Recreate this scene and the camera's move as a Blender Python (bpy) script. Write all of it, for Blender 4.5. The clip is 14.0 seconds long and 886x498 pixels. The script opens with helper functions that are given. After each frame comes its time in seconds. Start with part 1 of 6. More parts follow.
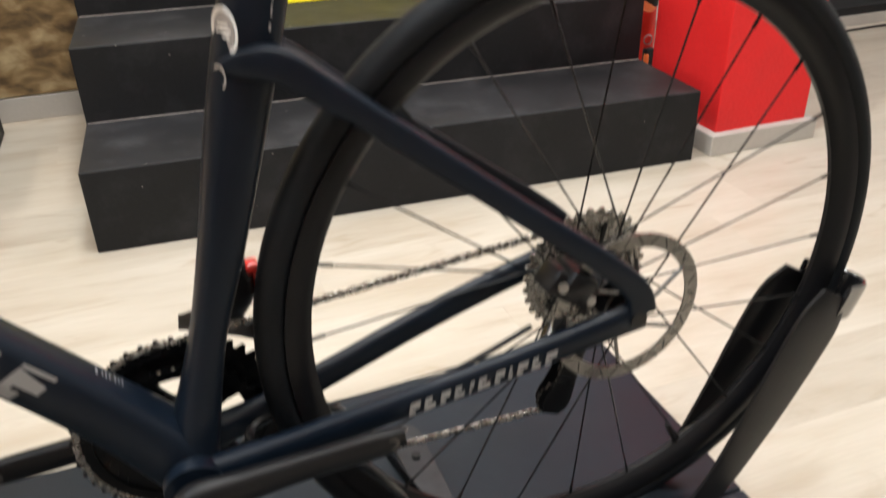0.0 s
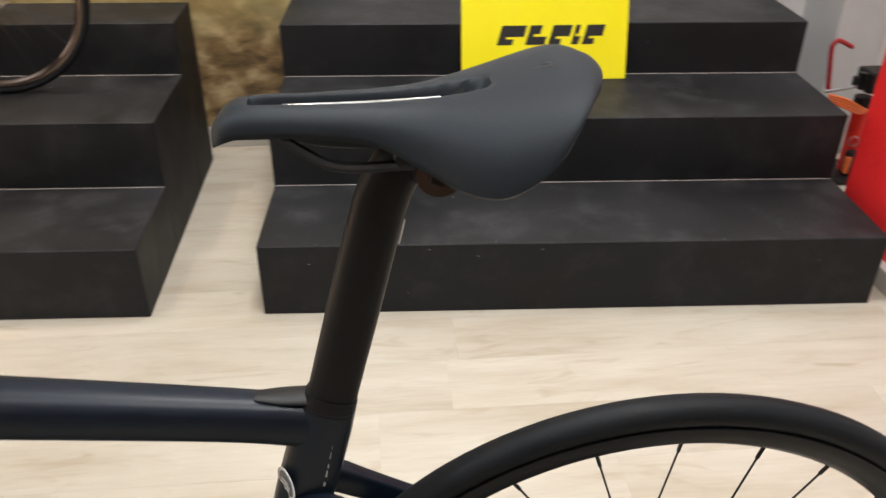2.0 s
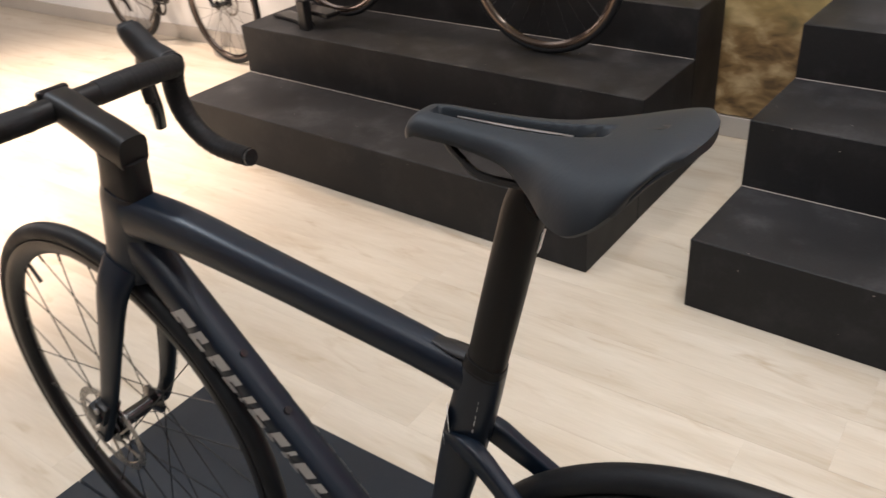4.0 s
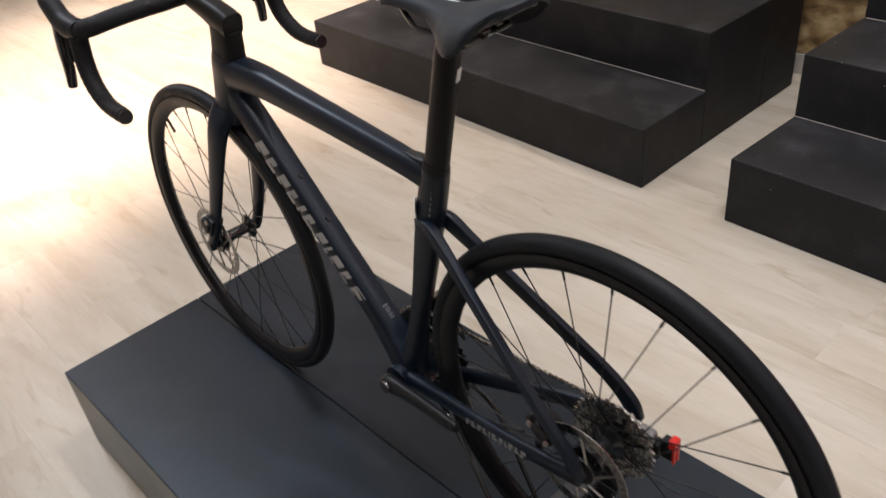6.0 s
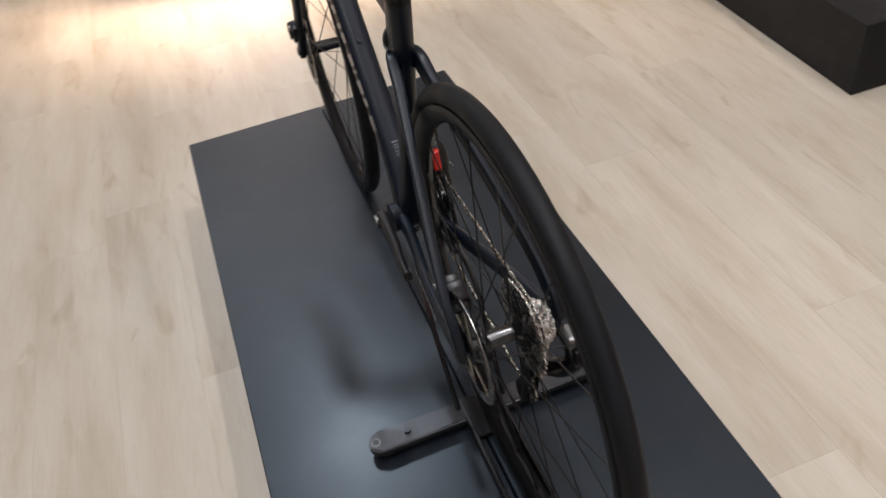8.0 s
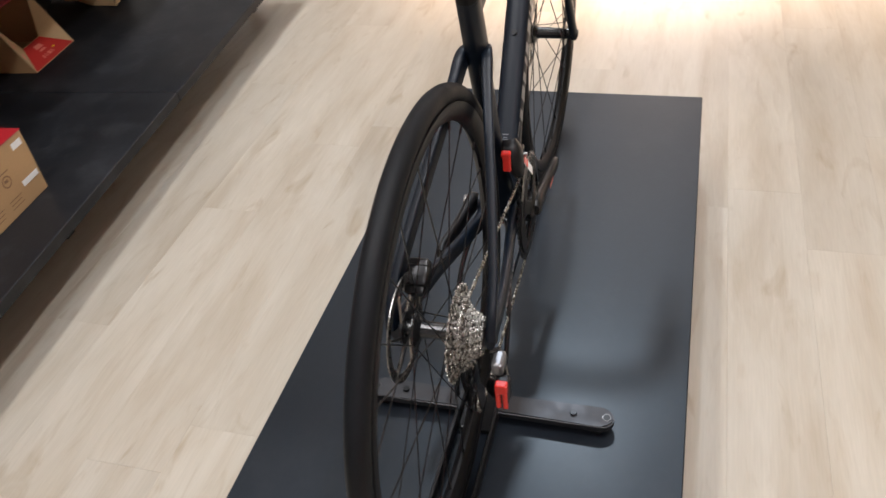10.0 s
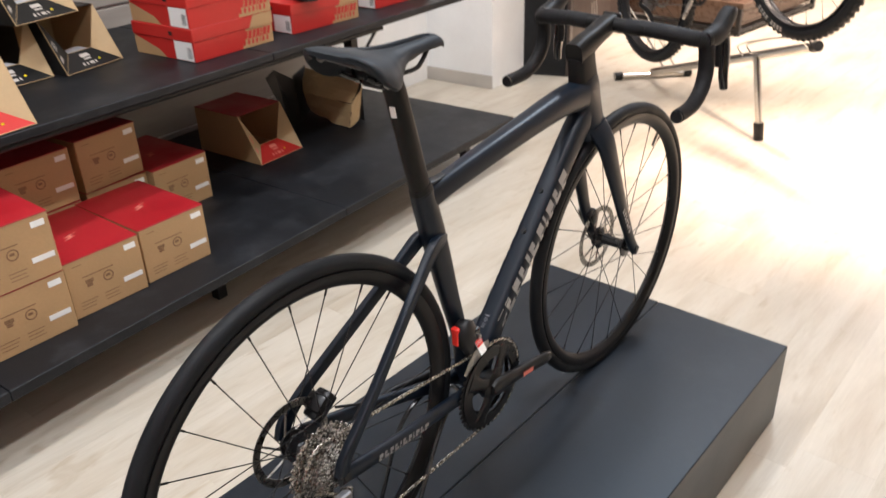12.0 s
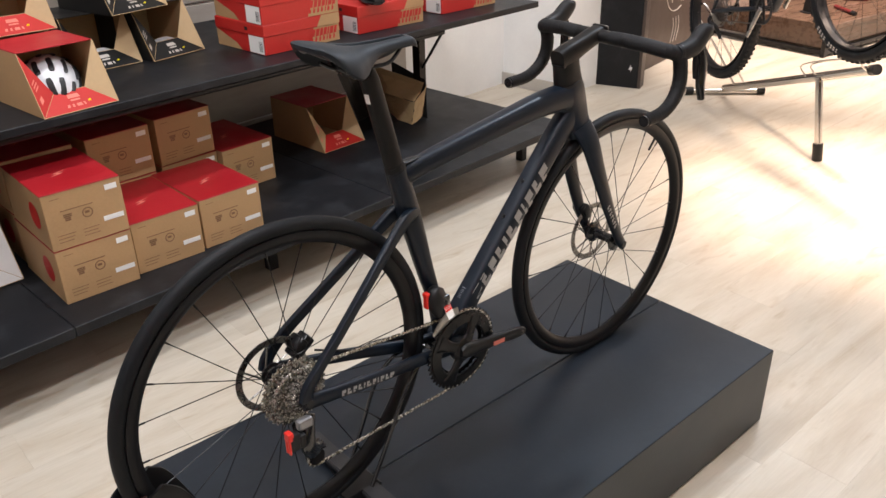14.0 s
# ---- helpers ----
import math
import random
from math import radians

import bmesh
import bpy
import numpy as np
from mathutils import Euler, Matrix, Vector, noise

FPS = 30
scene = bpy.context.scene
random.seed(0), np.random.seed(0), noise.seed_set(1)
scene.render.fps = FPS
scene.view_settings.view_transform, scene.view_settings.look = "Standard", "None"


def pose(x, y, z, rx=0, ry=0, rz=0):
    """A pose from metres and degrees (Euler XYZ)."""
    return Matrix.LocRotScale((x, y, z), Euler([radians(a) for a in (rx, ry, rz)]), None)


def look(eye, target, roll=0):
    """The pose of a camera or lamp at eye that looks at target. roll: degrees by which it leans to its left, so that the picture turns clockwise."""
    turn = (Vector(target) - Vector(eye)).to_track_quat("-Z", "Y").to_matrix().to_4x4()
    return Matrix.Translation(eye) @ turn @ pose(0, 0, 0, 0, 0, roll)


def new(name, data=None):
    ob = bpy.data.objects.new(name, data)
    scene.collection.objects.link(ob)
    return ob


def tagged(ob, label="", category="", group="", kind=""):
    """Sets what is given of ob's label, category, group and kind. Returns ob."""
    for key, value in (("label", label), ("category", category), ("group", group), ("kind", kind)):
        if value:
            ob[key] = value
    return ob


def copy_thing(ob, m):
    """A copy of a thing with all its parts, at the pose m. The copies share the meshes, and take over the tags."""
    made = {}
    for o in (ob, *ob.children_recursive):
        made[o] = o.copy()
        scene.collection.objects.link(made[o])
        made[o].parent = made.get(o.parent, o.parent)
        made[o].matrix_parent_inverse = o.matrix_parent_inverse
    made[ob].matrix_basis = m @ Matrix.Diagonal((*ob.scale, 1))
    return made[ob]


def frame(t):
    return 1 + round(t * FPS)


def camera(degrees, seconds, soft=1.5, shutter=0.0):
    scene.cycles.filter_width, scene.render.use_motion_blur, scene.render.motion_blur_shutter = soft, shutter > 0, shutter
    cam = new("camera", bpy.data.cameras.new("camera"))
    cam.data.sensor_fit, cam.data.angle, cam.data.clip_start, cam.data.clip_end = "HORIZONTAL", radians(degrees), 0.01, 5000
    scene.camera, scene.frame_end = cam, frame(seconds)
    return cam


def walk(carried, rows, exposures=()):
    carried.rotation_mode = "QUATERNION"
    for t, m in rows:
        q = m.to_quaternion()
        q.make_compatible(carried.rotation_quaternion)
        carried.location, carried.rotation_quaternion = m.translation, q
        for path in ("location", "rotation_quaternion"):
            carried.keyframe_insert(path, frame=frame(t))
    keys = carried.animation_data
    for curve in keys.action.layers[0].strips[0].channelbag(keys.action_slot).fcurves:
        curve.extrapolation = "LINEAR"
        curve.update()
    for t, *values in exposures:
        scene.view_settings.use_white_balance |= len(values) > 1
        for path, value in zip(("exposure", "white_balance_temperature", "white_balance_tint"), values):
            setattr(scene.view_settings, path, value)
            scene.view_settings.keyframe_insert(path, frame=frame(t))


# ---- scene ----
cam = camera(57.5, 14.0, 1.5, 0.4)
PATH = [
    (0, (-0.385, -0.592, 1.036), (0.224, 1.045, 0.062), -1.2),
    (0.5, (-0.362, -0.565, 1.187), (0.217, 1.117, 0.272), -0.7),
    (1, (-0.351, -0.488, 1.287), (0.164, 1.192, 0.331), -0.2),
    (1.5, (-0.329, -0.448, 1.352), (0.084, 1.223, 0.333), 0.6),
    (2, (-0.243, -0.481, 1.406), (-0.087, 1.217, 0.361), 0.3),
    (2.2, (-0.189, -0.506, 1.421), (-0.194, 1.199, 0.376), -0.1),
    (2.6, (-0.102, -0.544, 1.448), (-0.435, 1.121, 0.392), -2.0),
    (3, (-0.068, -0.515, 1.45), (-0.635, 1.073, 0.376), -3.3),
    (3.3, (-0.032, -0.477, 1.46), (-0.741, 1.047, 0.377), -3.9),
    (3.7, (0.014, -0.465, 1.46), (-0.923, 0.949, 0.401), -4.9),
    (6, (0.472, -0.651, 1.52), (-0.783, 0.421, 0.39), -6.9),
    (6.5, (0.622, -0.611, 1.511), (-0.698, 0.324, 0.335), -7.2),
    (7, (0.637, -0.52, 1.469), (-0.682, 0.284, 0.198), -7.7),
    (7.5, (0.615, -0.386, 1.443), (-0.722, 0.243, 0.095), -8.4),
    (8, (0.687, -0.237, 1.423), (-0.758, 0.13, 0.09), -9.1),
    (8.2, (0.749, -0.174, 1.426), (-0.733, 0.07, 0.106), -9.4),
    (10.3, (0.747, 0.404, 1.417), (-0.674, -0.25, 0.171), -7.2),
    (10.5, (0.77, 0.486, 1.424), (-0.63, -0.26, 0.206), -6.8),
    (11, (0.78, 0.635, 1.457), (-0.58, -0.287, 0.317), -5.4),
    (11.5, (0.677, 0.724, 1.48), (-0.686, -0.296, 0.43), -3.5),
    (12, (0.612, 0.831, 1.509), (-0.72, -0.331, 0.573), -2.1),
    (12.5, (0.586, 0.989, 1.524), (-0.663, -0.329, 0.685), -0.7),
    (13, (0.576, 1.076, 1.526), (-0.612, -0.298, 0.687), -0.1),
    (13.2, (0.584, 1.084, 1.525), (-0.601, -0.278, 0.666), -0.2),
    (13.5, (0.597, 1.125, 1.535), (-0.577, -0.226, 0.643), -0.4),
    (14, (0.602, 1.156, 1.544), (-0.568, -0.184, 0.629), -1.3),
]
walk(cam, [(t, look(e, g, r)) for t, e, g, r in PATH], ((0, 0.58, 6800, 10), (0.5, 0.38, 6800, 10), (2.5, 0.33, 6800, 10), (3.7, 0.19, 6800, 13), (6.0, -0.14, 6600, 15), (7.0, -0.27, 6650, 15), (8.2, -0.18, 6700, 14), (10.3, 0.17, 6700, 14), (11.5, 0.46, 6550, 13), (12.5, 0.40, 6600, 13), (14, 0.32, 6650, 14)))

# ---------------------------------------------------------------- light
world = bpy.data.worlds.new("world")
scene.world = world
world.use_nodes = True
world.node_tree.nodes["Background"].inputs[0].default_value = (0.55, 0.56, 0.6, 1)
world.node_tree.nodes["Background"].inputs[1].default_value = 0.04


def area_lamp(x, y, z, sx, sy, watts, col, aim=None):
    d = bpy.data.lights.new("ceiling_panel_lamp", "AREA")
    d.shape, d.size, d.size_y, d.energy, d.color = "RECTANGLE", sx, sy, watts, col
    ob = new("ceiling_panel_lamp", d)
    ob.matrix_world = look((x, y, z), aim or (x, y + 0.001, 0))
    return ob


def spot_lamp(x, y, z, aim, watts, col, cone=70, blend=0.5, radius=0.05):
    d = bpy.data.lights.new("ceiling_spot_lamp", "SPOT")
    d.energy, d.color, d.spot_size, d.spot_blend, d.shadow_soft_size = watts, col, radians(cone), blend, radius
    ob = new("ceiling_spot_lamp", d)
    ob.matrix_world = look((x, y, z), aim)
    return ob


WARM, NEUTRAL = (1.0, 0.77, 0.58), (0.93, 0.965, 1.0)
COOL = (0.74, 0.87, 1.0)
spot_lamp(-3.1, -0.1, 3.75, (-3.2, -0.14, 0), 1950, (1.0, 0.78, 0.63), 35, 1.0, 0.3)
spot_lamp(-4.1, 1.1, 3.75, (-4.0, 1.2, 0), 1900, (1.0, 0.82, 0.70), 58, 1.0, 0.25)
spot_lamp(-5.0, -1.75, 3.3, (-2.9, -0.3, 0), 120, WARM, 36, 0.8, 0.05)
# unseen spot added to brighten the wooden bench and mountain bike
spot_lamp(-5.6, -1.0, 3.8, (-5.95, -1.3, 0), 1300, (1.0, 0.82, 0.70), 62, 0.7, 0.15)
spot_lamp(-2.75, -0.2, 3.75, (-0.75, -0.2, 0.3), 180, COOL, 66, 0.9, 0.12)
# two unseen spots added to lighten the stepped displays only
spot_lamp(-2.0, 2.15, 3.8, (-2.05, 2.2, 0.3), 290, (1.0, 0.86, 0.76), 46, 0.8, 0.25)
spot_lamp(0.2, 2.05, 3.8, (0.2, 2.1, 0.3), 140, NEUTRAL, 52, 0.8, 0.25)
# unseen panel added to give the plinth a broad glare
area_lamp(-5.4, -0.5, 3.85, 2.4, 2.4, 45, (0.86, 0.92, 1.0))
# unseen spot added to brighten the white wall by the pier
spot_lamp(-2.4, -1.2, 3.8, (-2.7, -2.35, 0.6), 190, NEUTRAL, 64, 0.8, 0.2)
# shop window in the far end wall
area_lamp(-7.45, 0.1, 1.7, 1.2, 1.2, 50, (1.0, 0.86, 0.78), (-2.0, -0.2, 0.2))
area_lamp(-0.1, 0.95, 3.85, 0.9, 0.06, 52, NEUTRAL)
area_lamp(0.3, -0.85, 3.85, 2.2, 0.25, 62, NEUTRAL)
# unseen fill panel added on the pillar side of the room
area_lamp(2.6, 1.2, 3.85, 1.2, 0.4, 32, NEUTRAL)

# ---------------------------------------------------------------- materials


def link(nt, a, b):
    nt.links.new(a, b)


def surf(name, col, rough=0.5, metal=0.0, var=0.18, scale=6.0, fine=90.0, bump=0.06, rv=0.12, coat=0.0,
         stretch=(1, 1, 1), spec=0.5, dust=0.0, dust_col=(0.5, 0.5, 0.5), per_object=0.0, sheen=0.0, lit_top=0.0):
    """Principled surface whose colour, gloss and relief vary at a broad and a fine scale."""
    m = bpy.data.materials.new(name)
    m.use_nodes = True
    nt = m.node_tree
    n = nt.nodes
    p = n["Principled BSDF"]
    tc = n.new("ShaderNodeTexCoord")
    mp = n.new("ShaderNodeMapping")
    mp.inputs["Scale"].default_value = stretch
    link(nt, tc.outputs["Object"], mp.inputs["Vector"])
    vec = mp.outputs["Vector"]
    info = n.new("ShaderNodeObjectInfo")
    if per_object:
        add = n.new("ShaderNodeVectorMath")
        add.operation = "MULTIPLY_ADD"
        link(nt, info.outputs["Random"], add.inputs[0])
        add.inputs[1].default_value = (37.0, 23.0, 11.0)
        link(nt, vec, add.inputs[2])
        vec = add.outputs[0]
    a = n.new("ShaderNodeTexNoise")
    a.inputs["Scale"].default_value = scale
    a.inputs["Detail"].default_value = 5
    link(nt, vec, a.inputs["Vector"])
    b = n.new("ShaderNodeTexNoise")
    b.inputs["Scale"].default_value = fine
    b.inputs["Detail"].default_value = 3
    link(nt, vec, b.inputs["Vector"])
    mix = n.new("ShaderNodeMath")
    mix.operation = "MULTIPLY_ADD"
    link(nt, b.outputs["Fac"], mix.inputs[0])
    mix.inputs[1].default_value = 0.4
    link(nt, a.outputs["Fac"], mix.inputs[2])
    ramp = n.new("ShaderNodeMapRange")
    ramp.inputs["From Min"].default_value = 0.45
    ramp.inputs["From Max"].default_value = 0.95
    ramp.inputs["To Min"].default_value = 1 - var
    ramp.inputs["To Max"].default_value = 1 + var
    link(nt, mix.outputs[0], ramp.inputs["Value"])
    hsv = n.new("ShaderNodeHueSaturation")
    hsv.inputs["Color"].default_value = (*col, 1)
    val = ramp.outputs["Result"]
    if per_object:
        r2 = n.new("ShaderNodeMapRange")
        r2.inputs["To Min"].default_value = 1 - per_object
        r2.inputs["To Max"].default_value = 1 + per_object
        link(nt, info.outputs["Random"], r2.inputs["Value"])
        mu = n.new("ShaderNodeMath")
        mu.operation = "MULTIPLY"
        link(nt, val, mu.inputs[0])
        link(nt, r2.outputs["Result"], mu.inputs[1])
        val = mu.outputs[0]
    link(nt, val, hsv.inputs["Value"])
    colour = hsv.outputs["Color"]
    if dust:
        d = n.new("ShaderNodeTexNoise")
        d.inputs["Scale"].default_value = 7.0
        d.inputs["Detail"].default_value = 9
        d.inputs["Roughness"].default_value = 0.7
        link(nt, vec, d.inputs["Vector"])
        dr = n.new("ShaderNodeMapRange")
        dr.inputs["From Min"].default_value = 0.5
        dr.inputs["From Max"].default_value = 0.78
        dr.inputs["To Max"].default_value = dust
        link(nt, d.outputs["Fac"], dr.inputs["Value"])
        dm = n.new("ShaderNodeMix")
        dm.data_type = "RGBA"
        amount = dr.outputs["Result"]
        if lit_top:
            # full dust on what faces up, plus a paler tint painted as overhead light
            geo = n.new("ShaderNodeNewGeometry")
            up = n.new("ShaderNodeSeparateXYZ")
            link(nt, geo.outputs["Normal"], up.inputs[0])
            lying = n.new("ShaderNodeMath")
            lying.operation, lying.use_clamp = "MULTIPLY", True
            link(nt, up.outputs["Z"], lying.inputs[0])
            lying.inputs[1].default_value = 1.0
            top_tint = n.new("ShaderNodeMath")
            top_tint.operation = "MULTIPLY_ADD"
            link(nt, a.outputs["Fac"], top_tint.inputs[0])
            top_tint.inputs[1].default_value = lit_top
            link(nt, dr.outputs["Result"], top_tint.inputs[2])
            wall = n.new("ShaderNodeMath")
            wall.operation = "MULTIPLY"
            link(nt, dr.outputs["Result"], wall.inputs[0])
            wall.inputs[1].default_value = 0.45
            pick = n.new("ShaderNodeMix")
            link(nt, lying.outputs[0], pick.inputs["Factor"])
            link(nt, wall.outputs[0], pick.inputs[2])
            link(nt, top_tint.outputs[0], pick.inputs[3])
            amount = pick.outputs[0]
        link(nt, amount, dm.inputs["Factor"])
        link(nt, colour, dm.inputs["A"])
        dm.inputs["B"].default_value = (*dust_col, 1)
        colour = dm.outputs["Result"]
    link(nt, colour, p.inputs["Base Color"])
    rr = n.new("ShaderNodeMapRange")
    rr.inputs["From Min"].default_value = 0.3
    rr.inputs["From Max"].default_value = 0.7
    rr.inputs["To Min"].default_value = max(0.03, rough - rv)
    rr.inputs["To Max"].default_value = min(1, rough + rv)
    link(nt, a.outputs["Fac"], rr.inputs["Value"])
    link(nt, rr.outputs["Result"], p.inputs["Roughness"])
    p.inputs["Metallic"].default_value = metal
    p.inputs["Specular IOR Level"].default_value = spec
    p.inputs["Coat Weight"].default_value = coat
    p.inputs["Coat Roughness"].default_value = 0.25
    p.inputs["Sheen Weight"].default_value = sheen
    if bump:
        bp = n.new("ShaderNodeBump")
        bp.inputs["Strength"].default_value = bump
        bp.inputs["Distance"].default_value = 0.002
        link(nt, b.outputs["Fac"], bp.inputs["Height"])
        link(nt, bp.outputs["Normal"], p.inputs["Normal"])
    return m


def oak_planks():
    """Light oak laminate: long grain, darker cathedral streaks and a few knots, different on every plank."""
    m = bpy.data.materials.new("light_oak_laminate")
    m.use_nodes = True
    nt = m.node_tree
    n = nt.nodes
    p = n["Principled BSDF"]
    tc = n.new("ShaderNodeTexCoord")
    info = n.new("ShaderNodeObjectInfo")
    off = n.new("ShaderNodeVectorMath")
    off.operation = "MULTIPLY_ADD"
    link(nt, info.outputs["Random"], off.inputs[0])
    off.inputs[1].default_value = (61.0, 17.0, 0.0)
    link(nt, tc.outputs["Object"], off.inputs[2])

    def noise_at(sx, sy, detail, rough=0.55, distort=0.0):
        mp = n.new("ShaderNodeMapping")
        mp.inputs["Scale"].default_value = (sx, sy, 1)
        link(nt, off.outputs[0], mp.inputs["Vector"])
        t = n.new("ShaderNodeTexNoise")
        t.inputs["Scale"].default_value = 1.0
        t.inputs["Detail"].default_value = detail
        t.inputs["Roughness"].default_value = rough
        t.inputs["Distortion"].default_value = distort
        link(nt, mp.outputs["Vector"], t.inputs["Vector"])
        return t.outputs["Fac"]

    broad = noise_at(1.6, 9.0, 5, 0.6, 0.4)
    streak = noise_at(4.0, 22.0, 6, 0.6, 0.9)
    grain = noise_at(11, 190, 4)
    knots = noise_at(4.2, 14, 3, 0.5, 0.9)
    cr = n.new("ShaderNodeValToRGB")
    e = cr.color_ramp.elements
    e[0].position, e[0].color = 0.30, (0.440, 0.375, 0.290, 1)
    e[1].position, e[1].color = 0.68, (0.555, 0.505, 0.425, 1)
    mid = e.new(0.48)
    mid.color = (0.505, 0.450, 0.368, 1)
    link(nt, broad, cr.inputs["Fac"])

    def spread(value, lo, hi, out_lo, out_hi):
        r = n.new("ShaderNodeMapRange")
        for key, v in (("From Min", lo), ("From Max", hi), ("To Min", out_lo), ("To Max", out_hi)):
            r.inputs[key].default_value = v
        link(nt, value, r.inputs["Value"])
        return r

    # brown mineral streaks and small knots in the white-washed face
    stain = n.new("ShaderNodeMath")
    stain.operation, stain.use_clamp = "ADD", True
    link(nt, spread(streak, 0.56, 0.74, 0.0, 0.36).outputs["Result"], stain.inputs[0])
    link(nt, spread(knots, 0.61, 0.75, 0.0, 0.6).outputs["Result"], stain.inputs[1])
    brown = n.new("ShaderNodeMix")
    brown.data_type = "RGBA"
    link(nt, stain.outputs[0], brown.inputs["Factor"])
    link(nt, cr.outputs["Color"], brown.inputs["A"])
    brown.inputs["B"].default_value = (0.355, 0.275, 0.185, 1)
    gr = spread(grain, 0.3, 0.7, 0.95, 1.03)
    kr = spread(streak, 0.25, 0.42, 1.03, 1.0)
    po = spread(info.outputs["Random"], 0.0, 1.0, 0.94, 1.05)
    m1 = n.new("ShaderNodeMath")
    m1.operation = "MULTIPLY"
    link(nt, gr.outputs["Result"], m1.inputs[0])
    link(nt, kr.outputs["Result"], m1.inputs[1])
    m2 = n.new("ShaderNodeMath")
    m2.operation = "MULTIPLY"
    link(nt, m1.outputs[0], m2.inputs[0])
    link(nt, po.outputs["Result"], m2.inputs[1])
    hsv = n.new("ShaderNodeHueSaturation")
    link(nt, brown.outputs["Result"], hsv.inputs["Color"])
    link(nt, m2.outputs[0], hsv.inputs["Value"])
    link(nt, hsv.outputs["Color"], p.inputs["Base Color"])
    rr = n.new("ShaderNodeMapRange")
    rr.inputs["To Min"].default_value = 0.30
    rr.inputs["To Max"].default_value = 0.46
    link(nt, broad, rr.inputs["Value"])
    link(nt, rr.outputs["Result"], p.inputs["Roughness"])
    bp = n.new("ShaderNodeBump")
    bp.inputs["Strength"].default_value = 0.08
    bp.inputs["Distance"].default_value = 0.001
    link(nt, grain, bp.inputs["Height"])
    link(nt, bp.outputs["Normal"], p.inputs["Normal"])
    return m


def meadow_print():
    """Printed wall picture: blurred yellow meadow above, brown stones and dry grass below."""
    m = bpy.data.materials.new("meadow_print")
    m.use_nodes = True
    nt = m.node_tree
    n = nt.nodes
    p = n["Principled BSDF"]
    tc = n.new("ShaderNodeTexCoord")
    sep = n.new("ShaderNodeSeparateXYZ")
    link(nt, tc.outputs["Object"], sep.inputs[0])
    mp = n.new("ShaderNodeMapping")
    mp.inputs["Scale"].default_value = (9.0, 9.0, 16.0)
    link(nt, tc.outputs["Object"], mp.inputs["Vector"])
    a = n.new("ShaderNodeTexNoise")
    a.inputs["Scale"].default_value = 1.0
    a.inputs["Detail"].default_value = 6
    a.inputs["Distortion"].default_value = 0.35
    link(nt, mp.outputs["Vector"], a.inputs["Vector"])
    soft = n.new("ShaderNodeTexNoise")
    soft.inputs["Scale"].default_value = 3.0
    soft.inputs["Detail"].default_value = 2
    link(nt, tc.outputs["Object"], soft.inputs["Vector"])
    low = n.new("ShaderNodeValToRGB")
    e = low.color_ramp.elements
    e[0].position, e[0].color = 0.33, (0.060, 0.038, 0.020, 1)
    e[1].position, e[1].color = 0.72, (0.55, 0.42, 0.24, 1)
    k = e.new(0.5)
    k.color = (0.24, 0.15, 0.065, 1)
    link(nt, a.outputs["Fac"], low.inputs["Fac"])
    high = n.new("ShaderNodeValToRGB")
    e = high.color_ramp.elements
    e[0].position, e[0].color = 0.35, (0.25, 0.16, 0.03, 1)
    e[1].position, e[1].color = 0.7, (0.72, 0.62, 0.30, 1)
    link(nt, soft.outputs["Fac"], high.inputs["Fac"])
    h = n.new("ShaderNodeMapRange")
    h.inputs["From Min"].default_value = 0.42
    h.inputs["From Max"].default_value = 0.75
    link(nt, sep.outputs["Z"], h.inputs["Value"])
    mx = n.new("ShaderNodeMix")
    mx.data_type = "RGBA"
    link(nt, h.outputs["Result"], mx.inputs["Factor"])
    link(nt, low.outputs["Color"], mx.inputs["A"])
    link(nt, high.outputs["Color"], mx.inputs["B"])
    link(nt, mx.outputs["Result"], p.inputs["Base Color"])
    p.inputs["Roughness"].default_value = 0.45
    return m


OAK = oak_planks()
MEADOW = meadow_print()
WHITE_WALL = surf("white_wall_paint", (0.78, 0.78, 0.77), 0.75, var=0.04, bump=0.1)
GREY_WALL = surf("grey_wall_paint", (0.55, 0.55, 0.55), 0.7, var=0.06, bump=0.1)
BROWN_WALL = surf("brown_wall_panel", (0.058, 0.041, 0.033), 0.5, var=0.2, bump=0.1)
CEILING = surf("ceiling_paint", (0.7, 0.69, 0.66), 0.8, var=0.05)
SLAT = surf("beige_slat_panel", (0.34, 0.31, 0.275), 0.6, var=0.1, stretch=(1, 6, 6))
SKIRT = surf("grey_skirting", (0.45, 0.42, 0.38), 0.45, var=0.08)
RED_PAINT = surf("red_wall_paint", (0.74, 0.022, 0.024), 0.55, var=0.08, bump=0.9, fine=75, spec=0.3)
# dusty paint; lit_top also lightens the treads as if lit from above
BLACK_PAINT = surf("black_step_paint", (0.0092, 0.0094, 0.0106), 0.58, var=0.35, scale=3, dust=0.12, dust_col=(0.27, 0.27, 0.28), rv=0.12, bump=0.12, spec=0.26, lit_top=0.045)
PLINTH_PAINT = surf("black_satin_plinth_paint", (0.0068, 0.0098, 0.0155), 0.37, spec=0.40, var=0.2, scale=2.5, dust=0.015, rv=0.06, bump=0.05, coat=0.1)
PLINTH_PAINT.node_tree.nodes["Principled BSDF"].inputs["Specular Tint"].default_value = (0.80, 0.93, 1.0, 1)
SHELF_PAINT = surf("black_shelf_board", (0.009, 0.0098, 0.012), 0.5, spec=0.28, var=0.3, scale=3, dust=0.06, dust_col=(0.35, 0.37, 0.4), rv=0.1, bump=0.1)
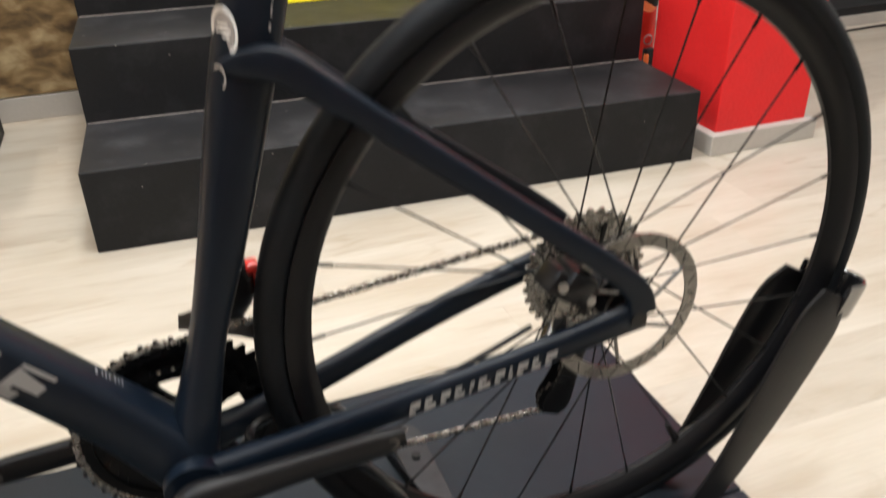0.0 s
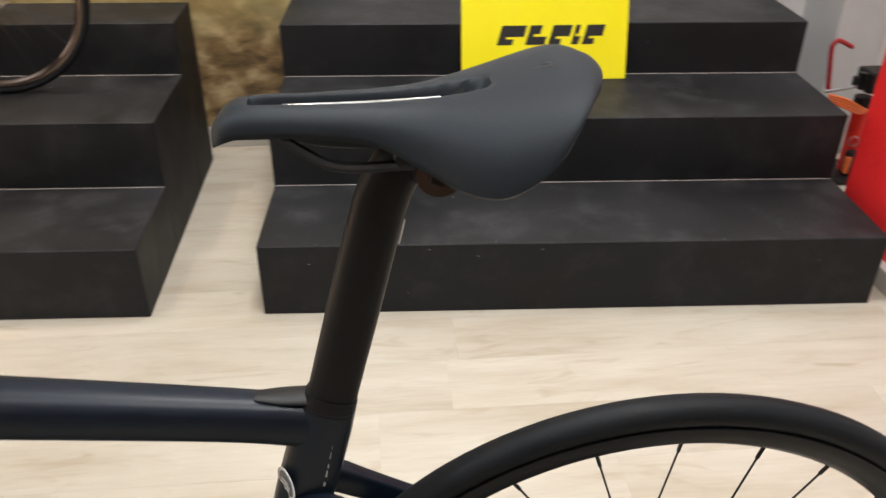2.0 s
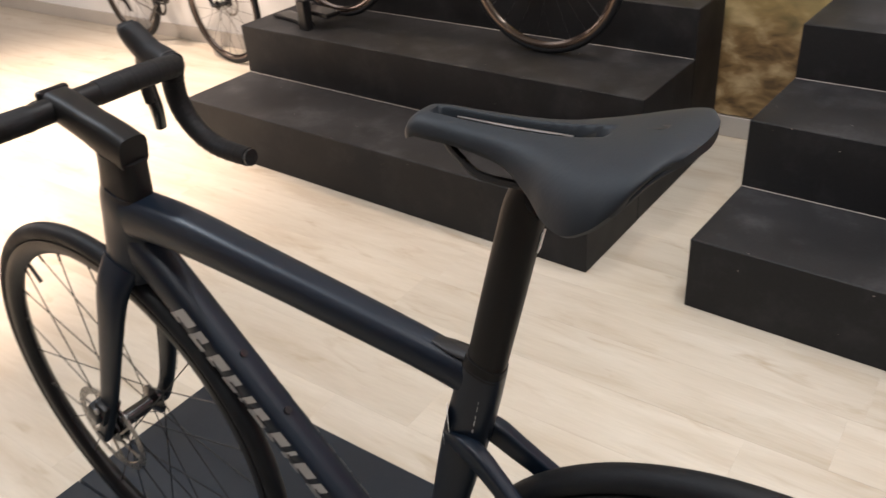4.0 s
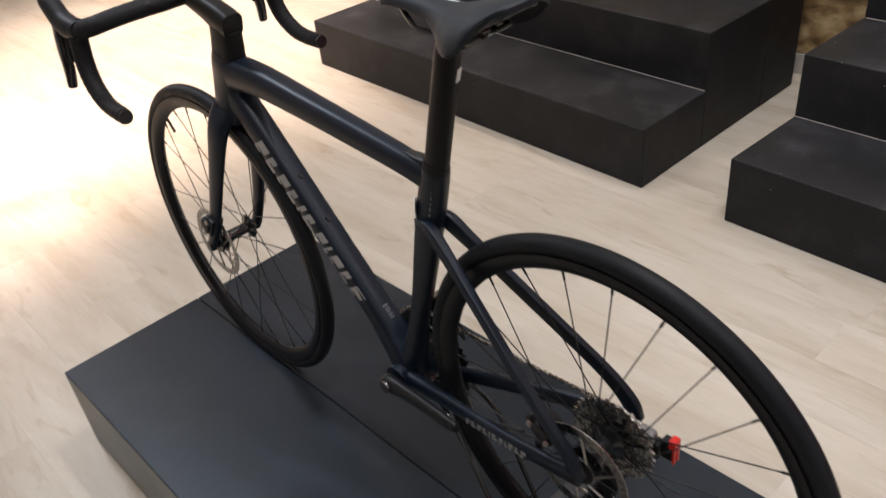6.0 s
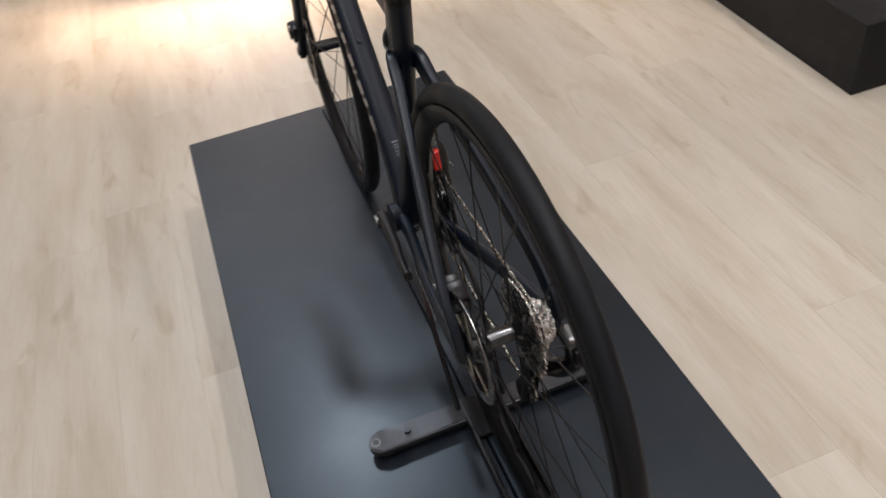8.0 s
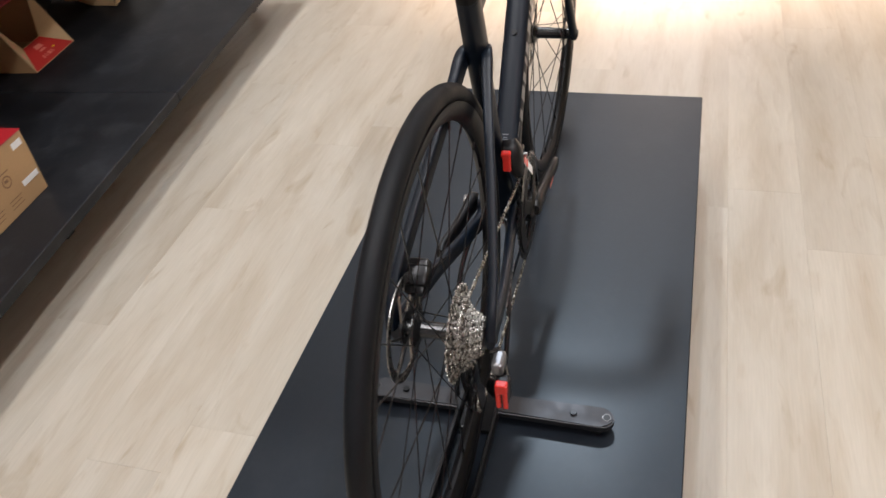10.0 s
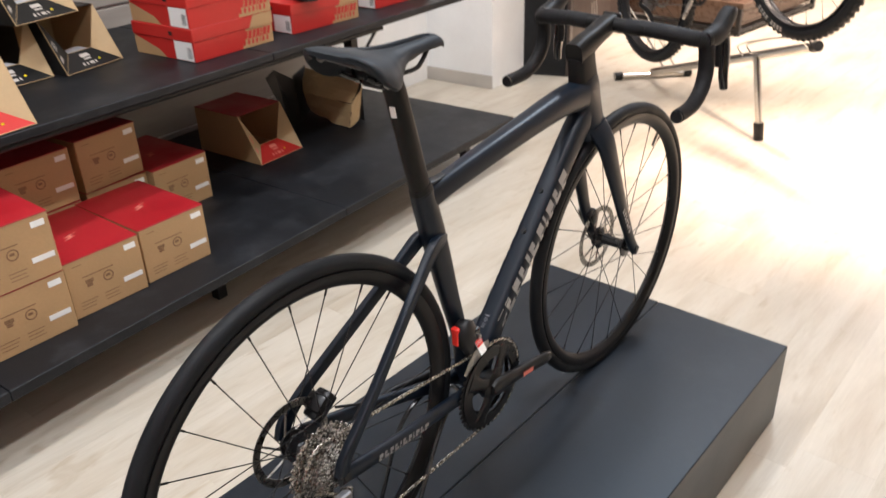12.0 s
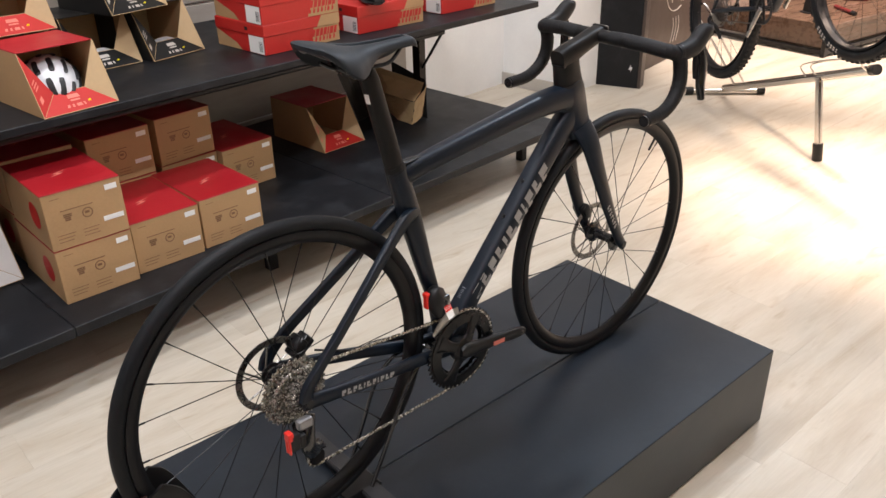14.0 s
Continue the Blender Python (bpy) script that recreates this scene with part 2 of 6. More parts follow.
FRAME_PAINT = surf("midnight_blue_satin_paint", (0.0032, 0.0075, 0.0150), 0.40, spec=0.32, var=0.15, scale=4, fine=700, bump=0.02, rv=0.04)
POST_MAT = surf("matt_carbon", (0.008, 0.0076, 0.0076), 0.46, spec=0.2, var=0.15, fine=500, rv=0.05, bump=0.03)
TYRE = surf("black_tyre_rubber", (0.0066, 0.0078, 0.0096), 0.55, spec=0.2, var=0.2, scale=20, fine=400, bump=0.15, rv=0.08)
RIM = surf("black_rim", (0.006, 0.006, 0.007), 0.40, spec=0.25, var=0.15, rv=0.06)
BLACK_PLASTIC = surf("black_plastic", (0.008, 0.008, 0.009), 0.42, spec=0.35, var=0.15, rv=0.1)
BLACK_METAL = surf("black_anodised_metal", (0.013, 0.013, 0.014), 0.33, metal=0.5, var=0.2, rv=0.08)
GLOSS_BLACK = surf("gloss_black_metal", (0.010, 0.010, 0.011), 0.18, var=0.15, rv=0.06, coat=0.4)
STEEL = surf("brushed_steel", (0.36, 0.35, 0.34), 0.32, metal=1.0, var=0.25, scale=30, rv=0.1)
DARK_STEEL = surf("dark_steel", (0.16, 0.15, 0.145), 0.35, metal=1.0, var=0.3, scale=60, rv=0.1)
DISC_STEEL = surf("brake_disc_steel", (0.27, 0.26, 0.245), 0.3, metal=1.0, var=0.3, scale=40, rv=0.1)
# strong fine colour speckle painted in for glints on the teeth
CASSETTE = surf("speckled_cassette_steel", (0.43, 0.415, 0.385), 0.24, metal=1.0, var=0.8, scale=200, fine=900, rv=0.15, bump=0.5)
SATIN_STEEL = surf("satin_dark_steel", (0.05, 0.05, 0.053), 0.42, metal=0.7, var=0.2, scale=20)
CHROME = surf("chromed_tube", (0.62, 0.6, 0.57), 0.18, metal=1.0, var=0.1, rv=0.06)
TAPE = surf("black_bar_tape", (0.010, 0.010, 0.011), 0.62, spec=0.22, var=0.25, scale=25, fine=260, bump=0.3)
HOOD = surf("black_rubber_hood", (0.0095, 0.0095, 0.0105), 0.55, spec=0.25, var=0.15, bump=0.1)
SADDLE_MAT = surf("grey_black_saddle_cover", (0.0105, 0.0145, 0.0190), 0.54, spec=0.26, var=0.1, fine=300, bump=0.08, rv=0.05)
SILVER_PRINT = surf("silver_print", (0.36, 0.36, 0.36), 0.35, metal=0.4, var=0.05, bump=0)
BLACK_PRINT = surf("black_print", (0.012, 0.012, 0.012), 0.5, var=0.05, bump=0)
BROWN_PRINT = surf("brown_print", (0.21, 0.11, 0.055), 0.6, var=0.1, bump=0)
WHITE_PRINT = surf("white_print", (0.78, 0.78, 0.76), 0.5, var=0.04, bump=0)
DIM_PRINT = surf("dim_grey_print", (0.16, 0.17, 0.19), 0.5, var=0.05)
PALE_PRINT = surf("pale_print", (0.5, 0.46, 0.42), 0.5, var=0.04, bump=0)
PINK_PRINT = surf("pale_red_print", (0.7, 0.2, 0.15), 0.5, var=0.04, bump=0)
YELLOW = surf("yellow_board", (0.90, 0.80, 0.008), 0.45, var=0.03, bump=0.02)
KRAFT = surf("kraft_cardboard", (0.42, 0.26, 0.125), 0.7, var=0.1, scale=5, fine=150, bump=0.15, per_object=0.05)
KRAFT_IN = surf("pale_kraft_lining", (0.47, 0.33, 0.175), 0.7, var=0.08, bump=0.1)
RED_CARD = surf("red_printed_card", (0.36, 0.012, 0.018), 0.42, var=0.06, bump=0.03, per_object=0.04)
BRIGHT_RED_CARD = surf("bright_red_printed_card", (0.47, 0.017, 0.013), 0.5, var=0.06, bump=0.03)
BLACK_CARD = surf("black_printed_card", (0.010, 0.010, 0.010), 0.45, spec=0.3, var=0.15, bump=0.03)
WHITE_CARD = surf("white_card", (0.75, 0.74, 0.72), 0.5, var=0.04)
RED_PLASTIC = surf("red_plastic", (0.75, 0.03, 0.02), 0.35, var=0.05)
ORANGE_PLASTIC = surf("orange_plastic", (0.75, 0.16, 0.04), 0.4, var=0.05)
WHITE_SHELL = surf("white_helmet_shell", (0.62, 0.64, 0.67), 0.3, var=0.05, coat=0.2)
WHITE_SHOE = surf("white_shoe_upper", (0.78, 0.77, 0.75), 0.45, var=0.06, bump=0.1)
DARK_SHOE = surf("charcoal_shoe_upper", (0.04, 0.042, 0.048), 0.45, var=0.15, bump=0.1)
WHITE_FRAME = surf("white_frame_paint", (0.75, 0.75, 0.74), 0.3, var=0.05, coat=0.3)
WOOD = surf("brown_platform_wood", (0.26, 0.15, 0.085), 0.5, var=0.3, scale=4, stretch=(1, 8, 8))
PADDING = surf("pale_tissue", (0.4, 0.4, 0.42), 0.8, var=0.2, scale=30, bump=0.6, fine=60)
MAROON = surf("dark_red_plastic", (0.16, 0.012, 0.012), 0.4, var=0.1)
BENCH_WOOD = surf("dark_bench_wood", (0.115, 0.068, 0.045), 0.3, var=0.3, scale=4, stretch=(1, 8, 8))
GREY_METAL = surf("grey_metal", (0.3, 0.3, 0.31), 0.4, metal=0.7, var=0.15)

# ---------------------------------------------------------------- mesh tools


def part(name, bm, mat, parent=None, label="", smooth=False, m=None):
    """One mesh object from a bmesh, under a thing or a part."""
    me = bpy.data.meshes.new(name)
    bmesh.ops.recalc_face_normals(bm, faces=bm.faces)
    bm.to_mesh(me)
    bm.free()
    me.materials.append(mat)
    if smooth:
        me.shade_smooth()
        me.set_sharp_from_angle(angle=radians(38))
    ob = new(name, me)
    if parent:
        ob.parent = parent
    if m:
        ob.matrix_basis = m
    if label:
        ob["label"] = label
    return ob


def thing(name, label, category, group="", m=None):
    ob = new(name)
    if m:
        ob.matrix_basis = m
    return tagged(ob, label, category, group)


def add_box(bm, x0, x1, y0, y1, z0, z1, bevel=0.0, m=None, seg=2):
    t = bmesh.new()
    bmesh.ops.create_cube(t, size=1)
    for v in t.verts:
        v.co = Vector(((x0 + x1) / 2 + v.co.x * (x1 - x0), (y0 + y1) / 2 + v.co.y * (y1 - y0), (z0 + z1) / 2 + v.co.z * (z1 - z0)))
    if bevel:
        bmesh.ops.bevel(t, geom=t.edges[:], offset=bevel, segments=seg, affect="EDGES", profile=0.5)
    join(bm, t, m)
    return bm


def join(bm, t, m=None):
    """Add the bmesh t to bm."""
    vs = [bm.verts.new(m @ v.co if m else v.co) for v in t.verts]
    t.verts.index_update()
    for f in t.faces:
        bm.faces.new([vs[v.index] for v in f.verts])
    t.free()


def box(x0, x1, y0, y1, z0, z1, bevel=0.0, seg=2):
    return add_box(bmesh.new(), x0, x1, y0, y1, z0, z1, bevel, None, seg)


def spline(rows, sub):
    """Catmull-Rom through rows of equal length."""
    rows = [np.array(r, float) for r in rows]
    if len(rows) < 3 or sub < 2:
        return rows
    p = [2 * rows[0] - rows[1]] + rows + [2 * rows[-1] - rows[-2]]
    out = []
    for i in range(1, len(p) - 2):
        a, b, c, d = p[i - 1:i + 3]
        for k in range(sub):
            t = k / sub
            out.append(0.5 * (2 * b + (c - a) * t + (2 * a - 5 * b + 4 * c - d) * t * t + (3 * b - a - 3 * c + d) * t ** 3))
    out.append(rows[-1])
    return out


def loft(bm, rows, side=(0, 1, 0), seg=18, sub=5, power=2.0, caps=True):
    """A tube through rows (x, y, z, half width along side, half depth), rounded off as a superellipse."""
    rows = spline(rows, sub)
    pts = [Vector(r[:3]) for r in rows]
    w = Vector(side).normalized()
    rings = []
    for i, r in enumerate(rows):
        t = (pts[min(i + 1, len(pts) - 1)] - pts[max(i - 1, 0)]).normalized()
        w = (w - t * w.dot(t)).normalized()
        v = t.cross(w)
        ring = []
        for k in range(seg):
            a = 2 * math.pi * k / seg
            c, s = math.cos(a), math.sin(a)
            c = math.copysign(abs(c) ** (2 / power), c)
            s = math.copysign(abs(s) ** (2 / power), s)
            ring.append(bm.verts.new(pts[i] + w * r[3] * c + v * r[4] * s))
        rings.append(ring)
    for a, b in zip(rings, rings[1:]):
        for k in range(seg):
            bm.faces.new((a[k], a[(k + 1) % seg], b[(k + 1) % seg], b[k]))
    if caps:
        bm.faces.new(rings[0][::-1])
        bm.faces.new(rings[-1])
    return bm


def tube(bm, pts, r, seg=8, sub=5, side=(0, 1, 0)):
    return loft(bm, [(*p, r, r) for p in pts], side, seg, sub)


def revolve(bm, profile, seg=64, closed=True, centre=(0, 0, 0)):
    """Turn a profile of (radius, y) round the y axis."""
    c = Vector(centre)
    rings = [[bm.verts.new(c + Vector((r * math.cos(2 * math.pi * k / seg), y, r * math.sin(2 * math.pi * k / seg)))) for r, y in profile]
             for k in range(seg)]
    n = len(profile)
    for k in range(seg):
        a, b = rings[k], rings[(k + 1) % seg]
        for i in range(n if closed else n - 1):
            j = (i + 1) % n
            bm.faces.new((a[i], a[j], b[j], b[i]))
    return bm


def rod(bm, a, b, r, seg=6):
    return loft(bm, [(*a, r, r), (*b, r, r)], (0.31, 0.87, 0.2), seg, 1)


def gear(bm, teeth, r, y0, y1, inner, depth=0.0045, centre=(0, 0, 0)):
    """A toothed ring between y0 and y1."""
    c = Vector(centre)
    n = teeth * 4
    loops = []
    for y in (y0, y1):
        out, inn = [], []
        for k in range(n):
            a = 2 * math.pi * k / n
            rr = r + (depth if k % 4 in (0, 1) else -depth * 0.3) * 0.7
            out.append(bm.verts.new(c + Vector((rr * math.cos(a), y, rr * math.sin(a)))))
            inn.append(bm.verts.new(c + Vector((inner * math.cos(a), y, inner * math.sin(a)))))
        loops.append((out, inn))
    (o0, i0), (o1, i1) = loops
    for k in range(n):
        j = (k + 1) % n
        bm.faces.new((o0[k], o0[j], o1[j], o1[k]))
        bm.faces.new((i0[k], i1[k], i1[j], i0[j]))
        bm.faces.new((o0[k], i0[k], i0[j], o0[j]))
        bm.faces.new((o1[k], o1[j], i1[j], i1[k]))
    return bm


def prism(bm, outline, axis, d0, d1):
    """Extrude an outline of (a, b) along x, y or z from d0 to d1."""
    def at(a, b, d):
        return {"x": (d, a, b), "y": (a, d, b), "z": (a, b, d)}[axis]
    lo = [bm.verts.new(at(a, b, d0)) for a, b in outline]
    hi = [bm.verts.new(at(a, b, d1)) for a, b in outline]
    bm.faces.new(lo)
    bm.faces.new(hi[::-1])
    for k in range(len(outline)):
        j = (k + 1) % len(outline)
        bm.faces.new((lo[k], lo[j], hi[j], hi[k]))
    return bm


def sheet(bm, corners, thick=0.003):
    """A flat board with the given corners, a little thickness along its normal."""
    v = [Vector(c) for c in corners]
    nrm = (v[1] - v[0]).cross(v[2] - v[0]).normalized() * thick
    lo = [bm.verts.new(p) for p in v]
    hi = [bm.verts.new(p + nrm) for p in v]
    bm.faces.new(lo[::-1])
    bm.faces.new(hi)
    for k in range(len(v)):
        j = (k + 1) % len(v)
        bm.faces.new((lo[k], lo[j], hi[j], hi[k]))
    return bm


def mark_row(bm, origin, along, up, widths, height, gap, lean, lift, slot=True):
    """A row of leaning blocks, each with a slot, standing for a wordmark."""
    o, a, u = Vector(origin), Vector(along).normalized(), Vector(up).normalized()
    nrm = a.cross(u).normalized() * lift
    x = 0.0
    for i, w in enumerate(widths):
        spans = [(0, height)]
        if slot:
            spans = [(0, 0.42 * height), (0.55 * height, height)] if i % 2 else [(0, 0.3 * height), (0.42 * height, height)]
        for j, (h0, h1) in enumerate(spans):
            x0, x1 = x, x + w
            if slot and j == (i % 2):
                x1 = x + w * 0.62
            q = [o + a * (x0 + lean * h0) + u * h0, o + a * (x1 + lean * h0) + u * h0,
                 o + a * (x1 + lean * h1) + u * h1, o + a * (x0 + lean * h1) + u * h1]
            bm.faces.new([bm.verts.new(p + nrm) for p in q])
        if slot:
            h0, h1 = spans[0][1], spans[1][0]
            q = [o + a * (x + lean * h0) + u * h0, o + a * (x + w * 0.3 + lean * h0) + u * h0,
                 o + a * (x + w * 0.3 + lean * h1) + u * h1, o + a * (x + lean * h1) + u * h1]
            bm.faces.new([bm.verts.new(p + nrm) for p in q])
        x += w + gap
    return bm

# ---------------------------------------------------------------- setting
SHELF = pose(0, -1.185, 0, 0, 0, 4.7)       # frame of the shelf wall: x along it, y towards the room
STEPS_A = pose(-2.932, 1.587, 0, 0, 0, -2.67)  # stepped display with bikes
RACK = pose(0.003, 0.030, 0.034)              # shelves and all that stands on them
STEPS_B = pose(-0.588, 1.480, 0, 0, 0, -2.95)  # stepped display with the yellow board


def structure(name, bm, mat, label, m=None):
    return tagged(part(name, bm, mat, m=m), label, "wall" if "wall" in name else name.split("_")[0], kind="structure")


structure("wall_north", box(-7.6, 2.0, 2.705, 2.86, 0, 3.9), WHITE_WALL, "plain white painted wall behind the stepped displays")
structure("wall_north_return", box(2.0, 2.12, 2.86, 3.9, 0, 3.9), WHITE_WALL, "plain white wall corner beside the recess")
structure("wall_north_recess", box(2.0, 4.4, 3.9, 4.02, 0, 3.9), GREY_WALL, "plain grey wall at the back of the recess")
structure("wall_east", box(4.3, 4.42, -3.2, 3.9, 0, 3.9), WHITE_WALL, "plain white wall closing the shop")
structure("wall_west", box(-7.72, -7.6, -3.6, 2.86, 0, 3.9), BROWN_WALL, "dark brown wall at the far end of the shop")
structure("wall_south", box(-7.8, 5.0, -1.37, -1.25, 0, 3.9), WHITE_WALL, "white painted wall behind the long shelves", pose(0, 0.028, 0) @ SHELF)
structure("wall_pier", box(-3.95, -3.45, -1.25, -0.72, 0, 3.9), WHITE_WALL, "white wall pier beyond the end of the shelves", SHELF)
structure("ceiling", box(-7.7, 4.4, -3.9, 4.0, 3.9, 4.0), CEILING, "plain off-white shop ceiling")

floor = structure("floor", box(-7.7, 4.4, -3.9, 4.0, -0.08, -0.006), WOOD, "pale oak laminate floor of long planks")

# skirting boards
sk = bmesh.new()
add_box(sk, -7.6, 2.0, 2.69, 2.705, 0, 0.09, 0.003)
structure("baseboard_north", sk, SKIRT, "grey skirting board along the white wall")
sk = bmesh.new()
add_box(sk, -3.45, -2.0, -1.25, -1.236, 0, 0.085, 0.003)
add_box(sk, -3.45, -3.436, -1.236, -0.72, 0, 0.085, 0.003)
structure("baseboard_south", sk, SKIRT, "grey skirting board round the white pier", SHELF)

# slatted panel behind the shelves
slat_wall = tagged(new("slat_panel"), "beige slatted wall panel behind the shelves", "panel", kind="structure")
slat_wall.matrix_basis = RACK @ SHELF
for i in range(12):
    part("slat", box(-2.52, 2.6, -1.249, -1.228, 0.02 + i * 0.205, 0.02 + i * 0.205 + 0.193, 0.003), SLAT, slat_wall)

# wall picture between the stepped displays
structure("wall_picture", box(-2.95, -0.50, 2.692, 2.703, 0.095, 2.3, 0.002), MEADOW, "printed wall picture of a dry grass meadow with stones")

# red pillar
structure("pillar", box(1.315, 1.68, 1.413, 1.80, 0.0, 3.9, 0.004), RED_PAINT, "square pillar with textured bright red paint")
structure("pillar_baseboard", box(1.285, 1.71, 1.385, 1.83, 0, 0.07, 0.004), SKIRT, "grey skirting round the red pillar")
structure("wall_column", box(1.53, 1.73, 2.43, 2.705, 0, 3.9, 0.004), GREY_WALL, "grey wall column beside the red pillar")


# ---------------------------------------------------------------- stepped displays
def stepped_display(m, width, d1, d2, d3, label, skew=0.0):
    t = thing("stepped_display", label, "display steps", "stepped displays", m)
    for y0, y1, z in ((0, d1, 0.231), (d1 + 0.0015, d2, 0.450), (d2 + 0.0015, d3, 0.630)):
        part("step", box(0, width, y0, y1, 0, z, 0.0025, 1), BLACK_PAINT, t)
    for y0, z in ((d1, 0.231), (d2, 0.450)):
        part("joint_strip", box(0.004, width - 0.004, y0 - 0.0018, y0 + 0.0005, z - 0.002, z + 0.0012), PALE_PRINT, t, "thin pale gap line along the step")
    rng = random.Random(int(width * 1000))
    chips = bmesh.new()
    for k in range(36):
        x = rng.uniform(0.03, width - 0.03)
        y0, y1, z0, z1 = ((0, d1, 0, 0.231), (d1, d2, 0.231, 0.450), (d2, d3, 0.450, 0.630))[k % 3]
        s = rng.uniform(0.0006, 0.0019)
        pts = [(s * math.cos(a) * rng.uniform(0.5, 1.6), s * math.sin(a) * rng.uniform(0.4, 1.0)) for a in (0.2, 1.5, 2.6, 3.9, 5.2)]
        if rng.random() < 0.45:
            z = z1 - rng.random() ** 2 * (z1 - z0)
            chips.faces.new([chips.verts.new((x + p, y0 - 0.0006, z + q)) for p, q in pts])
        else:
            y = y0 + 0.006 + rng.random() ** 2 * (y1 - y0 - 0.02)
            chips.faces.new([chips.verts.new((x + p * 2, y + q, z1 + 0.0006)) for p, q in pts])
    tagged(part("paint_chips", chips, PALE_PRINT, t, "small pale chips in the paint"), kind="stuff")
    # the boxes are a little out of square
    for ob in t.children:
        for v in ob.data.vertices:
            v.co.x += skew * v.co.y
    return t


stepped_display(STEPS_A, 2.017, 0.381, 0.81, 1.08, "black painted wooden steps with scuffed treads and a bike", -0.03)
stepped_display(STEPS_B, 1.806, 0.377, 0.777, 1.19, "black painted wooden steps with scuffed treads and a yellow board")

board = thing("white_backboard", "plain white board standing on the top black step", "board", m=STEPS_B)
part("panel", box(0.06, 1.806, 1.165, 1.185, 0.630, 1.72, 0.002), WHITE_CARD, board)
part("hook_slot", box(0.79, 0.81, 1.163, 1.166, 0.66, 0.685), GREY_METAL, board)

sign = thing("yellow_sign", "bright yellow board with a black wordmark leaning on a step", "sign",
             m=STEPS_B @ pose(0.897, 0.720, 0.4505, -14, 0, 1.5))
part("panel", box(-0.284, 0.284, 0, 0.012, 0, 0.36, 0.002), YELLOW, sign)
bm = bmesh.new()
mark_row(bm, (-0.165, -0.0006, 0.118), (1, 0, 0), (0, 0, 1), [0.085, 0.066, 0.066, 0.026, 0.062], 0.064, 0.012, 0.3, 0.0)
part("wordmark", bm, BLACK_PRINT, sign, "black slanted wordmark shapes")

# small red air pump tucked between the steps and the pillar
pump = thing("air_pump", "red workshop air pump with black head and orange hose", "pump", m=pose(1.51, 2.23, 0))
part("base", box(-0.02, 0.16, -0.09, 0.09, 0, 0.03, 0.008), BLACK_METAL, pump)
part("barrel", tube(bmesh.new(), [(0.075, 0, 0.03), (0.070, 0, 0.30)], 0.030, 16, 1), RED_PLASTIC, pump, smooth=True)
part("collar", tube(bmesh.new(), [(0.070, 0, 0.29), (0.070, 0, 0.325)], 0.034, 16, 1), BLACK_PLASTIC, pump, smooth=True)
part("head", add_box(box(0.045, 0.14, -0.05, 0.05, 0.35, 0.43, 0.010), 0.02, 0.05, -0.03, 0.03, 0.36, 0.40, 0.008), BLACK_PLASTIC, pump)
part("knob", tube(bmesh.new(), [(0.03, -0.02, 0.40), (0.03, -0.02, 0.425)], 0.014, 12, 1), BLACK_METAL, pump, smooth=True)
part("valve", tube(bmesh.new(), [(-0.095, -0.01, 0.352), (0.03, -0.01, 0.37)], 0.006, 10, 1), GREY_METAL, pump, smooth=True)
part("handle", tube(bmesh.new(), [(-0.080, 0, 0.36), (-0.105, 0, 0.50), (-0.102, 0, 0.528), (-0.085, 0, 0.540), (-0.03, 0, 0.515)], 0.0085, 10, 5), RED_CARD, pump, "dark red bent handle", smooth=True)
for k in range(4):
    part("hose", tube(bmesh.new(), [(-0.085, -0.02, 0.345 - 0.008 * k), (-0.03, -0.05, 0.335 - 0.010 * k), (0.03, -0.05, 0.305 - 0.008 * k), (0.07, -0.035, 0.285)], 0.0055, 8, 4), ORANGE_PLASTIC, pump, "orange air hose", smooth=True)
part("hook", revolve(bmesh.new(), [(0.018, -0.003), (0.022, 0), (0.018, 0.003)], 20), GREY_METAL, pump, "small steel ring", True, pose(0.055, -0.035, 0.16))
part("nozzle", box(0.03, 0.075, -0.065, -0.035, 0.02, 0.13, 0.008), BLACK_PLASTIC, pump)
part("clip", box(0.028, 0.045, -0.072, -0.05, 0.04, 0.11, 0.006), ORANGE_PLASTIC, pump)

# low dark platform and bench seen past the pillar
plat = thing("low_platform", "dark low display platform with a pale front strip", "platform", m=pose(2.25, 2.52, 0))
part("body", box(0, 2.0, 0, 1.2, 0, 0.09, 0.004), BLACK_PAINT, plat)
part("front_strip", box(0, 2.0, -0.02, -0.002, 0, 0.05, 0.002), SKIRT, plat)
cable = bmesh.new()
tube(cable, [(2.1, 2.40, 0.006), (2.6, 2.41, 0.006), (3.1, 2.43, 0.006), (4.2, 2.47, 0.006)], 0.006, 8, 4)
tagged(part("floor_cable", cable, BLACK_PLASTIC, smooth=True), "thin black cable lying on the oak floor", "cable")
bench = thing("bench", "pale grey bench standing on the dark platform", "bench", m=pose(2.55, 2.95, 0.09))
part("seat", box(0, 1.7, 0, 0.5, 0.28, 0.33, 0.004), SKIRT, bench)
for x in (0.06, 1.58):
    for y in (0.04, 0.42):
        part("leg", box(x, x + 0.06, y, y + 0.05, 0, 0.28, 0.003), GREY_METAL, bench)
part("crate", box(0, 1.2, 0, 0.35, 0, 0.3, 0.01), BLACK_PLASTIC, tagged(thing("black_crate", "black crate standing on the grey bench", "crate", m=pose(2.6, 3.0, 0.42))))

# ---------------------------------------------------------------- plinth
plinth = thing("plinth", "low black satin plinth of two boards carrying a bicycle", "plinth")
part("top_board", box(-1.307, 0.236, -0.389, -0.0155, 0.006, 0.25, 0.0022, 1), PLINTH_PAINT, plinth)
part("top_board", box(-1.307, 0.236, -0.0135, 0.358, 0.006, 0.25, 0.0022, 1), PLINTH_PAINT, plinth)
